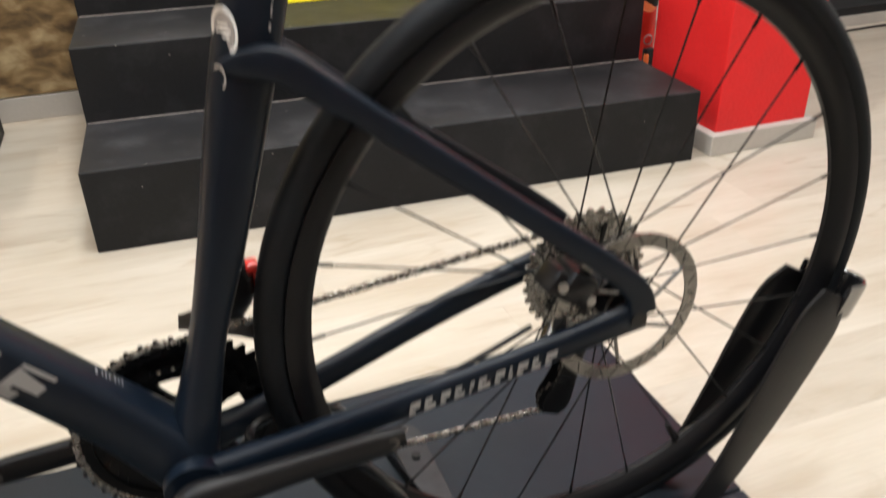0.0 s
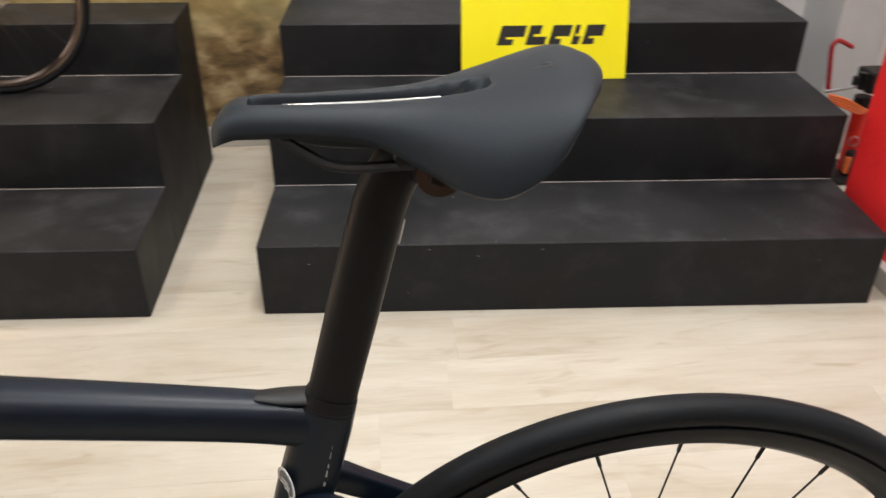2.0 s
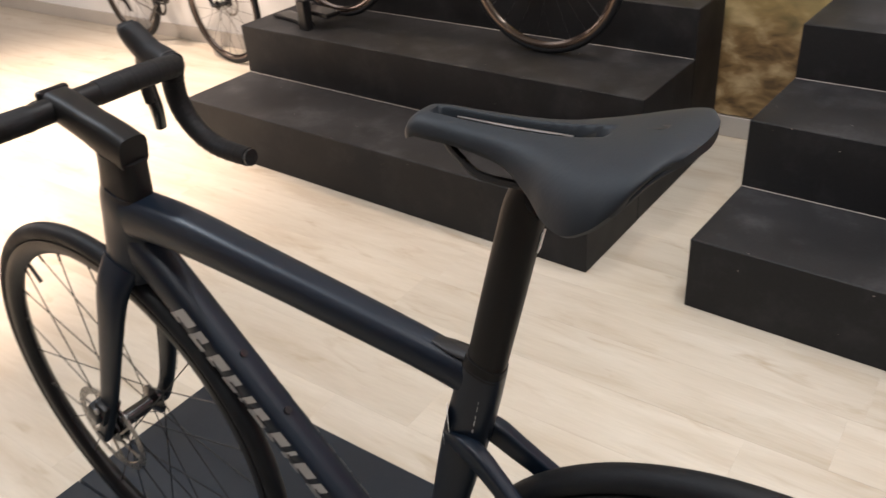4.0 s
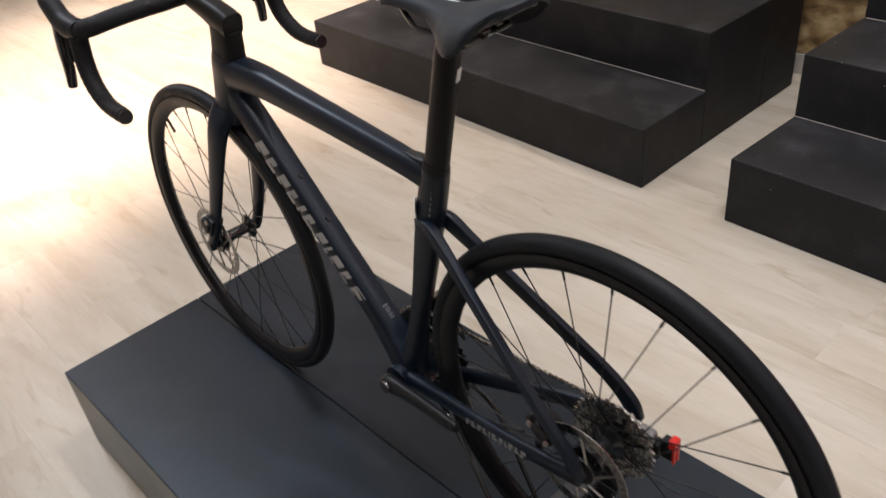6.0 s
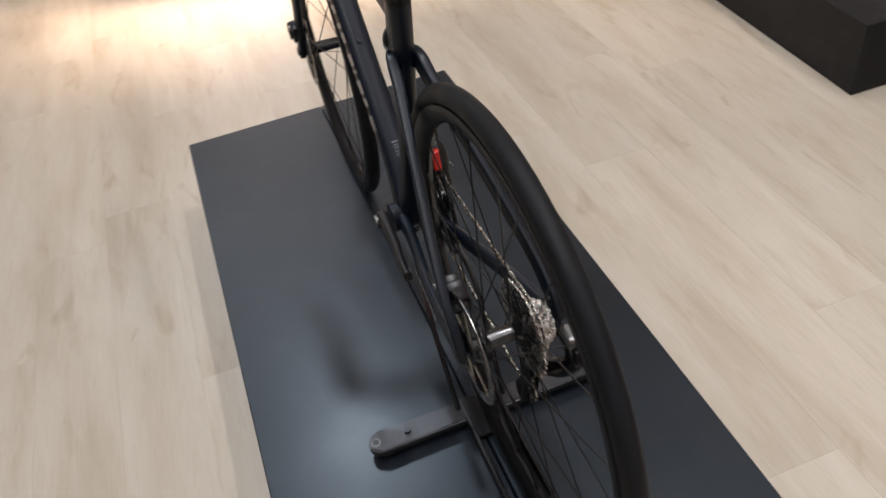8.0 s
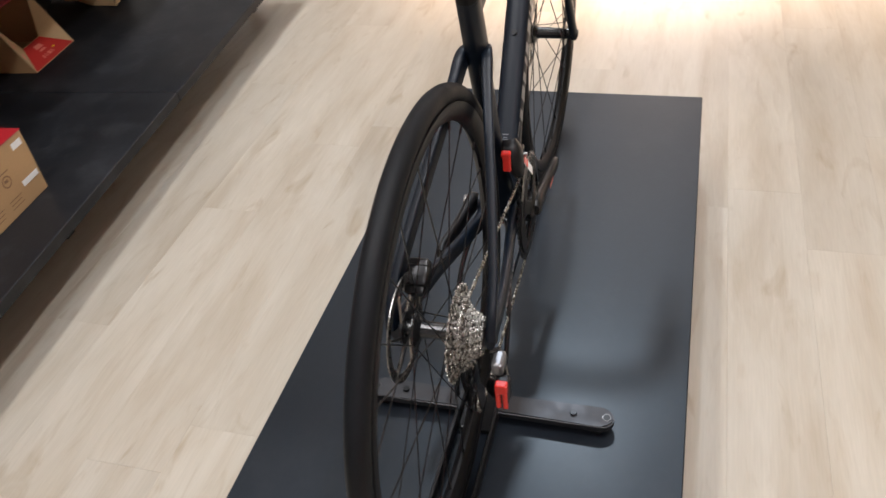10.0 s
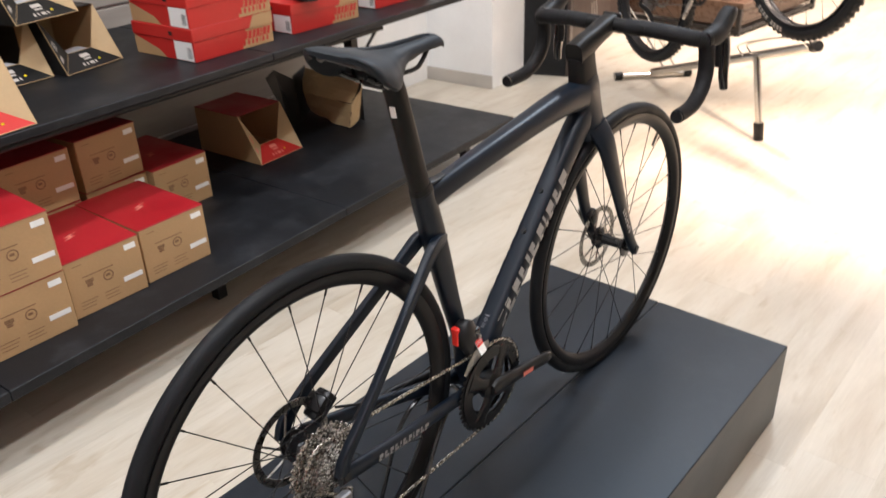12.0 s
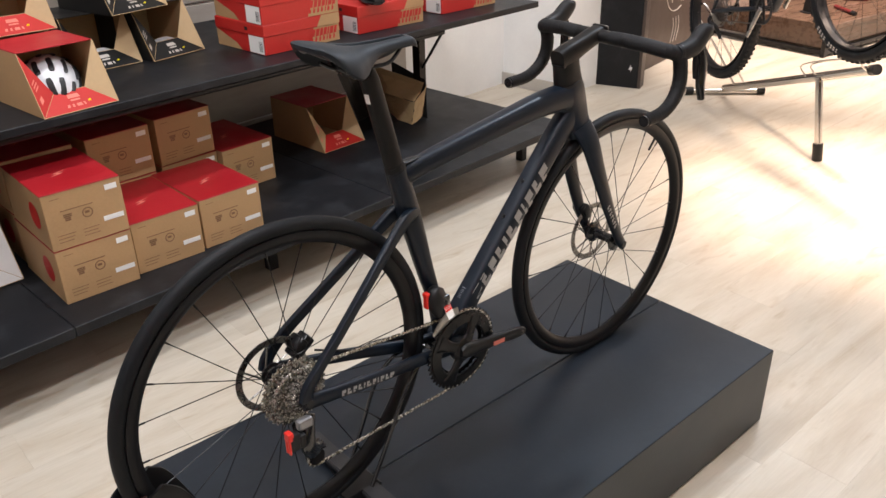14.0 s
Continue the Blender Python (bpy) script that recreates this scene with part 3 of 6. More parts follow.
part("foot_strip", box(-1.285, 0.213, -0.367, 0.336, 0, 0.006), BLACK_PAINT, plinth)

# ---------------------------------------------------------------- shelves
low = thing("shelf_lower", "long black lower shelf board carrying cardboard boxes", "shelf", m=RACK @ SHELF)
for x0, x1 in ((-2.465, -1.245), (-1.243, 0.075), (0.077, 1.45), (1.452, 2.9)):
    part("board", box(x0, x1, -1.227, 0, 0.165, 0.2, 0.0025, 1), SHELF_PAINT, low)
for x in (-2.39, -0.79, 0.85, 2.4):
    for y in (-0.24, -1.05):
        part("foot", box(x - 0.02, x + 0.02, y - 0.02, y + 0.02, -0.034, 0.165, 0.002), BLACK_METAL, low)
up = thing("shelf_upper", "long black upper shelf board on brackets with red and black boxes", "shelf", m=RACK @ SHELF)
for x0, x1 in ((-2.565, -1.245), (-1.243, 0.075), (0.077, 1.45), (1.452, 2.9)):
    part("board", box(x0, x1, -1.227, -0.29, 0.722, 0.75, 0.0025, 1), SHELF_PAINT, up)
part("front_rail", tube(bmesh.new(), [(-1.9, -0.325, 0.708), (2.9, -0.325, 0.708)], 0.0135, 10, 1, (0, 0, 1)), BLACK_METAL, up, smooth=True)
for x, y in ((-2.075, -0.69), (-0.45, -0.98), (1.2, -0.98), (2.7, -0.98)):
    part("upright", box(x - 0.022, x + 0.022, y, y + 0.05, 0.2, 0.722, 0.002), BLACK_METAL, up)
    part("brace", rod(bmesh.new(), (x, y + 0.04, 0.445), (x + 0.02, y + 0.26, 0.722), 0.007, 8), BLACK_METAL, up)


# ---------------------------------------------------------------- boxes
def bars(bm, x0, z0, rows, y=0.0006, lead=0.011, h=0.003):
    """Rows of plain bars standing for small print, on the face y."""
    for i, w in enumerate(rows):
        z = z0 - i * lead
        q = [(x0, y, z), (x0 - w, y, z), (x0 - w, y, z + h), (x0, y, z + h)]
        bm.faces.new([bm.verts.new(p) for p in q])
    return bm


def ring_mark(bm, x, z, r, y=0.0007, inner=0.78, seg=20):
    a = [bm.verts.new((x + r * math.cos(2 * math.pi * k / seg), y, z + r * math.sin(2 * math.pi * k / seg))) for k in range(seg)]
    b = [bm.verts.new((x + r * inner * math.cos(2 * math.pi * k / seg), y, z + r * inner * math.sin(2 * math.pi * k / seg))) for k in range(seg)]
    for k in range(seg):
        j = (k + 1) % seg
        bm.faces.new((a[k], a[j], b[j], b[k]))
    return bm


BW, BD, BH = 0.243, 0.36, 0.187


def carton(m, label):
    """Kraft carton with a red lid face; its front looks along +y."""
    t = thing("cardboard_box", label, "box", "cartons on the lower shelf", m)
    part("body", box(-BW / 2, BW / 2, -BD, 0, 0, BH - 0.002, 0.002, 1), KRAFT, t)
    part("lid", box(-BW / 2 - 0.001, BW / 2 + 0.001, -BD - 0.001, 0.0012, BH - 0.002, BH, 0.0006, 1), RED_CARD, t, "red printed lid")
    bm = bmesh.new()
    q = [(0.0, -0.17), (0.03, -0.16), (0.012, -0.155), (0.04, -0.135), (-0.005, -0.15), (0.012, -0.16), (-0.025, -0.178)]
    bm.faces.new([bm.verts.new((x, y, BH + 0.0006)) for x, y in q])
    part("emblem", bm, PINK_PRINT, t)
    part("label", box(-0.108, -0.07, 0, 0.0009, BH - 0.036, BH - 0.018), WHITE_PRINT, t, "white paper label")
    part("label", box(-0.112, -0.048, 0, 0.0009, 0.052, 0.068), WHITE_PRINT, t, "white paper label")
    bm = bmesh.new()
    bars(bm, 0.075, 0.122, [0.10])
    for zz in (0.088, 0.094, 0.100, 0.106):
        bars(bm, 0.066 if zz < 0.095 else 0.069, zz, [0.018 if zz < 0.095 else 0.026], h=0.005)
    ring_mark(bm, -0.004, 0.098, 0.017)
    bars(bm, 0.004, 0.096, [0.014], h=0.008)
    bars(bm, 0.098, 0.045, [0.055, 0.05, 0.045], h=0.0022)
    bars(bm, 0.02, 0.045, [0.05, 0.045, 0.05], h=0.0022)
    bars(bm, 0.098, 0.165, [0.03], h=0.002)
    tagged(part("print", bm, BROWN_PRINT, t, "dark brown printed symbols and lines"), kind="stuff")
    bm = bmesh.new()
    ring = [(BW / 2 + 0.0008, -0.10 + 0.045 * math.cos(a * 0.35), 0.095 + 0.045 * math.sin(a * 0.35)) for a in range(18)]
    bm.faces.new([bm.verts.new(p) for p in ring])
    part("side_emblem", bm, BRIGHT_RED_CARD, t, "red round side print")
    return t


first = carton(RACK @ pose(-0.078, -1.333, 0.2, 0, 0, 1.5), "brown kraft cardboard box with a red lid on the shelf")
for x, y, lv, rz in ((-0.078, -1.331, 1, 1.2), (-0.331, -1.366, 0, 1.2), (-0.586, -1.388, 0, 2.6),
                     (-0.36, -1.75, 0, 4), (-0.36, -1.752, 1, 5), (-0.636, -1.80, 0, 5), (-0.636, -1.803, 1, 8), (-0.886, -1.79, 0, 5),
                     (-0.075, -1.73, 0, 3), (-0.075, -1.735, 1, 4)):
    copy_thing(first, RACK @ pose(x, y, 0.2 + lv * (BH + 0.0006), 0, 0, rz))

HW, HD, HH, SLOPE = 0.246, 0.33, 0.19, 0.095


def helmet_box(m, label, skin, left, right, lip, marks, group="helmet boxes", edge=None, side=None):
    """Open display box with a sloping cut-away front: shell boards, two side flaps and a folded lip."""
    t = thing("helmet_box", label, "box", group, m)
    w, d, h, s = HW / 2, HD, HH, SLOPE
    k = 0.003
    for x0 in (w - k, -w):
        part("side_panel", prism(bmesh.new(), [(0, 0), (-s, h - k), (-d, h - k), (-d, 0)], "x", x0, x0 + k), side or skin, t)
    # inner sides use the darker kraft to stand for shade in the box
    for x0 in (w - k - 0.0016, -w + k + 0.0006):
        part("side_lining", prism(bmesh.new(), [(-0.006, 0.004), (-s - 0.003, h - k - 0.003), (-d + 0.004, h - k - 0.003), (-d + 0.004, 0.004)], "x", x0, x0 + 0.001), KRAFT, t, "kraft inside")
    part("roof", box(-w, w, -d, -s, h - k, h, 0.0005, 1), skin, t)
    part("lining", add_box(box(-w + k, w - k, -d, -d + k, 0, h - k), -w + k, w - k, -d + k, -0.002, 0, k), KRAFT_IN, t, "pale kraft inside")
    tl, tr, bl, br = (w, -s, h - k), (-w, -s, h - k), (w, 0.001, 0.001), (-w, 0.001, 0.001)
    il, ir = (w * 0.42, -0.065, 0.052), (-w * 0.42, -0.065, 0.052)
    part("side_flap", sheet(bmesh.new(), [tl, bl, il], 0.002), left, t)
    part("side_flap", sheet(bmesh.new(), [tr, ir, br], 0.002), right, t)
    part("front_lip", sheet(bmesh.new(), [bl, br, ir, il], 0.002), lip, t)
    for p0, p1 in ((tl, bl), (bl, br), (br, tr), (il, bl), (ir, br), (il, ir)):
        o = Vector((0, 0.0012, 0.0012))
        part("cut_edge", rod(bmesh.new(), Vector(p0) + o, Vector(p1) + o, 0.0013, 5), edge or KRAFT_IN, t, "bare kraft cut edge")
    bm = bmesh.new()
    a, b, c, e = (Vector(p) for p in (bl, br, ir, il))

    def on_lip(u, v):
        return (a.lerp(b, u)).lerp(e.lerp(c, u), v) + Vector((0, 0.0022, 0.0022))
    for u0, u1, v0, v1 in ((0.36, 0.62, 0.62, 0.8), (0.40, 0.58, 0.48, 0.56), (0.32, 0.36, 0.2, 0.34), (0.40, 0.43, 0.2, 0.34), (0.47, 0.55, 0.2, 0.34), (0.58, 0.61, 0.2, 0.34)):
        bm.faces.new([bm.verts.new(on_lip(*p)) for p in ((u0, v0), (u1, v0), (u1, v1), (u0, v1))])
    a2, b2, c2 = Vector(tl), Vector(bl), Vector(il)
    off = (b2 - a2).cross(c2 - a2).normalized() * 0.0026
    for f0, f1, g0, g1 in ((0.50, 0.53, 0.2, 0.6), (0.56, 0.59, 0.2, 0.65), (0.62, 0.65, 0.25, 0.6), (0.76, 0.86, 0.2, 0.42)):
        bm.faces.new([bm.verts.new(a2.lerp(b2, f).lerp(a2.lerp(c2, f), g) + off) for f, g in ((f0, g0), (f1, g0), (f1, g1), (f0, g1))])
    tagged(part("print", bm, marks, t, "pale printed lines"), kind="stuff")
    bm = bmesh.new()
    p = on_lip(0.7, 0.35)
    bm.faces.new([bm.verts.new(p + Vector((0.0055 * math.cos(q), 0.0004, 0.0055 * math.sin(q)))) for q in (0, 1.05, 2.09, 3.14, 4.19, 5.24)])
    part("dot_sticker", bm, YELLOW, t, "small yellow dot")
    return t


def helmet(m, label, shell, inner=BLACK_PLASTIC):
    """Cycling helmet: a smooth dome with rows of dark vent openings."""
    t = thing("helmet", label, "helmet", "helmets in open boxes", m)

    def on(u, v, k=1.0):
        # u: across from -1 to 1, v: along from front 0 to back 1
        a, b = u * 1.25, (v - 0.5) * math.pi
        return Vector((0.075 * k * math.sin(a) * math.cos(b * 0.92), -0.115 * k * math.sin(b), 0.02 + 0.115 * k * math.cos(a) * math.cos(b * 0.95)))
    bm = bmesh.new()
    grid = [[bm.verts.new(on(-1 + 2 * i / 20, j / 20)) for i in range(21)] for j in range(21)]
    for j in range(20):
        for i in range(20):
            bm.faces.new((grid[j][i], grid[j][i + 1], grid[j + 1][i + 1], grid[j + 1][i]))
    bmesh.ops.remove_doubles(bm, verts=bm.verts, dist=0.0005)
    part("shell", bm, shell, t, smooth=True)
    for r, v in enumerate((0.24, 0.47, 0.70)):
        for u in ((-0.74, -0.38, 0.0, 0.38, 0.74) if r % 2 == 0 else (-0.88, -0.54, -0.19, 0.19, 0.54, 0.88)):
            part("vent", loft(bmesh.new(), [(*on(u, v - 0.085), 0.0050, 0.002), (*on(u, v - 0.06), 0.0080, 0.003), (*on(u, v + 0.05), 0.0080, 0.003), (*on(u, v + 0.085), 0.0050, 0.002)], (1, 0, 0), 8, 2, 3), inner, t, "dark vent opening", smooth=True)
    part("rim_band", loft(bmesh.new(), [(*on(s, v, 0.99), 0.004, 0.006) for s, v in ((-1, 0.1), (-1, 0.3), (-1, 0.5), (-1, 0.7), (-1, 0.9))], (0, 0, 1), 8, 3), inner, t, smooth=True)
    return t


red_open = helmet_box(RACK @ pose(-0.188, -1.50, 0.752, 0, 0, 7.5), "open red and kraft helmet box with a white helmet inside", RED_CARD, BRIGHT_RED_CARD, KRAFT_IN, BRIGHT_RED_CARD, PINK_PRINT, side=KRAFT)
helmet(RACK @ pose(-0.170, -1.680, 0.766, -24, 10, -14) @ Matrix.Diagonal((1.24, 1.05, 1.02, 1)), "white road helmet with dark vents in an open box", WHITE_SHELL)
copy_thing(red_open, RACK @ pose(-0.150, -1.85, 0.9435, 0, 0, 3))
black_open = helmet_box(RACK @ pose(-0.735, -1.955, 0.752, 0, 0, 14), "open black and kraft helmet box on the upper shelf", BLACK_CARD, BLACK_CARD, KRAFT_IN, BLACK_CARD, PALE_PRINT)
part("padding", loft(bmesh.new(), [(-0.07, -0.10, 0.02, 0.02, 0.012), (-0.03, -0.095, 0.032, 0.03, 0.026), (0.03, -0.10, 0.030, 0.03, 0.024), (0.07, -0.105, 0.02, 0.02, 0.012)], (0, 1, 0), 10, 3), PADDING, black_open, "pale grey tissue padding", smooth=True)
copy_thing(black_open, RACK @ pose(-0.462, -1.952, 0.752, 0, 0, 5))
copy_thing(black_open, RACK @ pose(-0.607, -1.945, 0.9435, 0, 0, 14))
copy_thing(black_open, RACK @ pose(-0.150, -1.86, 0.752, 0, 0, 3))
tagged(helmet_box(RACK @ pose(-1.446, -1.905, 0.201, 0, 0, 5) @ Matrix.Diagonal((1, 1.17, 1.05, 1)), "empty open red helmet box in the shade of the lower shelf", RED_CARD, KRAFT_IN, KRAFT_IN, BRIGHT_RED_CARD, PINK_PRINT, side=KRAFT))
helmet_box(RACK @ pose(0.215, -1.60, 0.201, 0, 0, 5), "open black and white helmet box at the row's end", BLACK_CARD, BLACK_CARD, WHITE_CARD, WHITE_CARD, PINK_PRINT)



def crumpled(bm, corners, rows, cols, amount, rng, thick=0.0015):
    """A creased sheet of card between four corners, dented along its normal."""
    p00, p10, p11, p01 = (Vector(c) for c in corners)
    nrm = (p10 - p00).cross(p01 - p00).normalized()
    faces = []
    for side in (0, 1):
        grid = []
        state = random.Random(rng)
        for i in range(rows + 1):
            v = i / rows
            row = []
            for j in range(cols + 1):
                u = j / cols
                edge = 4 * u * (1 - u) + 0.25
                dent = amount * (state.uniform(-1, 1) + 1.2 * math.sin(5.1 * v + 2.4 * u)) * min(1.0, edge)
                slip = Vector((0, state.uniform(-1, 1), state.uniform(-0.6, 0.6) if 0 < i < rows else 0)) * amount * 0.9
                row.append(bm.verts.new((p00.lerp(p10, u)).lerp(p01.lerp(p11, u), v) + nrm * (dent + side * thick) + slip))
            grid.append(row)
        faces.append(grid)
        for i in range(rows):
            for j in range(cols):
                q = (grid[i][j], grid[i][j + 1], grid[i + 1][j + 1], grid[i + 1][j])
                bm.faces.new(q if side else q[::-1])
    lo, hi = faces
    ring = [(0, j) for j in range(cols)] + [(i, cols) for i in range(rows)] + [(rows, j) for j in range(cols, 0, -1)] + [(i, 0) for i in range(rows, 0, -1)]
    for k, (i, j) in enumerate(ring):
        i2, j2 = ring[(k + 1) % len(ring)]
        bm.faces.new((lo[i][j], lo[i2][j2], hi[i2][j2], hi[i][j]))
    return bm


# torn black box whose creased kraft side bulges out
turned = thing("open_box", "torn black box lying open with a creased kraft side", "box", m=pose(-1.90, -2.08, 0.235))
part("side_panel", sheet(bmesh.new(), [(0.18, -0.06, 0.001), (0.09, -0.095, 0.001), (0.11, -0.095, 0.214), (0.22, -0.09, 0.283), (0.27, -0.09, 0.256)], 0.003), BLACK_CARD, turned)
part("back_panel", sheet(bmesh.new(), [(0.085, -0.100, 0.001), (-0.035, -0.172, 0.001), (-0.035, -0.172, 0.235), (0.105, -0.102, 0.225)], 0.003), BLACK_CARD, turned)
part("side_panel", sheet(bmesh.new(), [(-0.095, 0.159, 0.001), (-0.140, -0.165, 0.001), (-0.130, -0.165, 0.235), (-0.085, 0.165, 0.205)], 0.003), BLACK_CARD, turned)
part("kraft_side", crumpled(bmesh.new(), [(-0.03, -0.153, 0.006), (0.030, 0.183, 0.006), (0.006, 0.190, 0.115), (0.020, -0.145, 0.120)], 5, 8, 0.006, 3), KRAFT_IN, turned, "creased bare kraft side")
part("kraft_flap", crumpled(bmesh.new(), [(0.022, -0.146, 0.122), (0.008, 0.190, 0.117), (-0.070, 0.178, 0.197), (-0.004, -0.128, 0.236)], 4, 8, 0.005, 8), KRAFT_IN, turned, "bent kraft flap")
part("kraft_edge", crumpled(bmesh.new(), [(0.033, 0.186, 0.004), (-0.060, 0.165, 0.030), (-0.088, 0.172, 0.185), (0.006, 0.194, 0.118)], 5, 3, 0.004, 5), KRAFT_IN, turned, "torn kraft edge")

SW, SD, SH = 0.372, 0.335, 0.115


def shoe_box(m, label):
    """Shoe carton with a lift-off lid, half red and half kraft, a label on its end."""
    t = thing("shoe_box", label, "box", "shoe boxes on the upper shelf", m)
    w = SW / 2
    part("body", box(-w, w, -SD, 0, 0, SH - 0.03, 0.0015, 1), BRIGHT_RED_CARD, t)
    part("lid", box(-w - 0.003, w + 0.003, -SD - 0.003, 0.003, SH - 0.045, SH, 0.002, 1), BRIGHT_RED_CARD, t, "red lift-off lid")
    for q in (((-w + 0.001, 0.0006, 0.001), (-w + 0.001, 0.0006, SH - 0.046), (-0.055, 0.0006, SH - 0.046), (-0.03, 0.0006, 0.001)),
              ((-w - 0.002, 0.0036, SH - 0.0445), (-w - 0.002, 0.0036, SH - 0.001), (-0.095, 0.0036, SH - 0.001), (-0.07, 0.0036, SH - 0.0445)),
              ((w + 0.0006, -SD * 0.48, 0.001), (w + 0.0006, -SD * 0.58, 0.026), (w + 0.0006, -SD + 0.001, SH - 0.047), (w + 0.0006, -SD + 0.001, 0.001))):
        bm = bmesh.new()
        bm.faces.new([bm.verts.new(p) for p in q])
        part("kraft_panel", bm, KRAFT, t, "bare kraft corner")
    x = -0.035
    for lw in (0.016, 0.017, 0.015, 0.016, 0.008, 0.018, 0.014):
        part("wordmark_shape", mark_row(bmesh.new(), (x, 0.0012, 0.012), (-1, 0, 0), (0, 0, 1), [lw], 0.05, 0.004, 0.25, 0.0), BRIGHT_RED_CARD, t, "red slanted shape")
        x -= lw + 0.004
    part("label", box(w + 0.0006, w + 0.0016, -0.105, -0.008, 0.003, 0.069), WHITE_PRINT, t, "white paper label")
    bm = bmesh.new()
    for i in range(6):
        y = -0.014 - 0.004 * i
        bm.faces.new([bm.verts.new(p) for p in ((w + 0.002, y, 0.012), (w + 0.002, y - 0.002, 0.012), (w + 0.002, y - 0.002, 0.05), (w + 0.002, y, 0.05))])
    part("barcode", bm, BLACK_PRINT, t, "thin black bars")
    part("grip_hole", box(w + 0.003, w + 0.0036, -0.125, -0.105, SH - 0.03, SH - 0.016), BLACK_PRINT, t)
    return t


sb = shoe_box(RACK @ pose(-1.155, -1.708, 0.7515, 0, 0, 4.5), "red and kraft shoe box with a white end label")
copy_thing(sb, RACK @ pose(-1.155, -1.706, 0.867, 0, 0, 3.5))
copy_thing(sb, RACK @ pose(-1.633, -1.738, 0.7515, 0, 0, 1.8))
copy_thing(sb, RACK @ pose(-2.16, -1.80, 0.7515, 0, 0, 3))
copy_thing(sb, RACK @ pose(-2.16, -1.80, 0.867, 0, 0, 4))


def shoe(m, label, upper, sole):
    t = thing("cycling_shoe", label, "shoe", "shoes on shoe boxes", m)
    bm = bmesh.new()
    loft(bm, [(0, 0.135, 0.012, 0.022, 0.008), (0, 0.10, 0.011, 0.042, 0.009), (0, 0.03, 0.011, 0.046, 0.009), (0, -0.05, 0.014, 0.036, 0.009), (0, -0.12, 0.012, 0.034, 0.009), (0, -0.145, 0.013, 0.02, 0.008)], (1, 0, 0), 16, 4, 2.4)
    part("sole", bm, sole, t, "dark stiff sole", smooth=True)
    bm = bmesh.new()
    loft(bm, [(0, 0.138, 0.028, 0.018, 0.010), (0, 0.115, 0.034, 0.034, 0.018), (0, 0.07, 0.042, 0.043, 0.027), (0, 0.02, 0.053, 0.042, 0.038), (0, -0.04, 0.062, 0.036, 0.047), (0, -0.09, 0.062, 0.034, 0.046), (0, -0.13, 0.058, 0.028, 0.038), (0, -0.148, 0.052, 0.014, 0.025)], (1, 0, 0), 18, 4, 2.3)
    part("upper", bm, upper, t, smooth=True)
    part("collar", revolve(bmesh.new(), [(0.024, 0.0), (0.031, 0.008), (0.024, 0.016), (0.02, 0.008)], 20), BLACK_PLASTIC, t, "dark padded collar", True, pose(0, -0.085, 0.098, 90, 0, 0) @ Matrix.Diagonal((1, 1, 1.7, 1)))
    for y in (0.05, 0.005):
        part("strap", loft(bmesh.new(), [(-0.044, y, 0.045, 0.009, 0.003), (-0.025, y, 0.078, 0.009, 0.003), (0.01, y, 0.086, 0.009, 0.003), (0.044, y, 0.05, 0.009, 0.003)], (0, 1, 0), 8, 4, 3), upper, t, smooth=True)
    part("dial", revolve(bmesh.new(), [(0.001, 0), (0.011, 0), (0.011, 0.007), (0.001, 0.007)], 16), BLACK_PLASTIC, t, "round closure dial", True, pose(0.03, -0.02, 0.092, 60, 0, -25))
    return t


ws = shoe(RACK @ pose(-1.06, -1.80, 0.983, 0, 0, -28) @ Matrix.Diagonal((1, 1, 1.15, 1)), "white cycling shoe standing on a shoe box", WHITE_SHOE, WHITE_SHOE)
copy_thing(ws, RACK @ pose(-1.225, -1.80, 0.983, 0, 0, 30) @ Matrix.Diagonal((1, 1, 1.15, 1)))
ds = shoe(RACK @ pose(-1.56, -1.80, 0.8675, 0, 0, -20) @ Matrix.Diagonal((1, 1, 1.15, 1)), "charcoal cycling shoe standing on a shoe box", DARK_SHOE, BLACK_PLASTIC)
copy_thing(ds, RACK @ pose(-1.72, -1.83, 0.8675, 0, 0, 48) @ Matrix.Diagonal((1, 1, 1.15, 1)))

# ---------------------------------------------------------------- far end of the shop
cab = thing("display_column", "tall black display column with a small white emblem", "display column", m=pose(-3.865, -1.955, 0, 0, 0, 111.5))
# local x runs back along the face, local -y looks to the room
part("body", box(-0.338, 0, 0.0, 0.10, 0, 1.9, 0.003, 1), BLACK_PAINT, cab)
part("edge_panel", box(0.001, 0.02, 0.0, 0.10, 0, 1.9, 0.002, 1), BROWN_WALL, cab, "brown edge panel")
bm = bmesh.new()
bm.faces.new([bm.verts.new(p) for p in ((-0.065, -0.001, 0.12), (-0.052, -0.001, 0.155), (-0.058, -0.001, 0.14), (-0.04, -0.001, 0.14), (-0.052, -0.001, 0.105), (-0.05, -0.001, 0.125))])
part("emblem", bm, WHITE_PRINT, cab)
panel = thing("brown_panel", "brown display panel with a pale line drawing", "panel", m=pose(-4.28, -2.19, 0, 0, 0, 191))
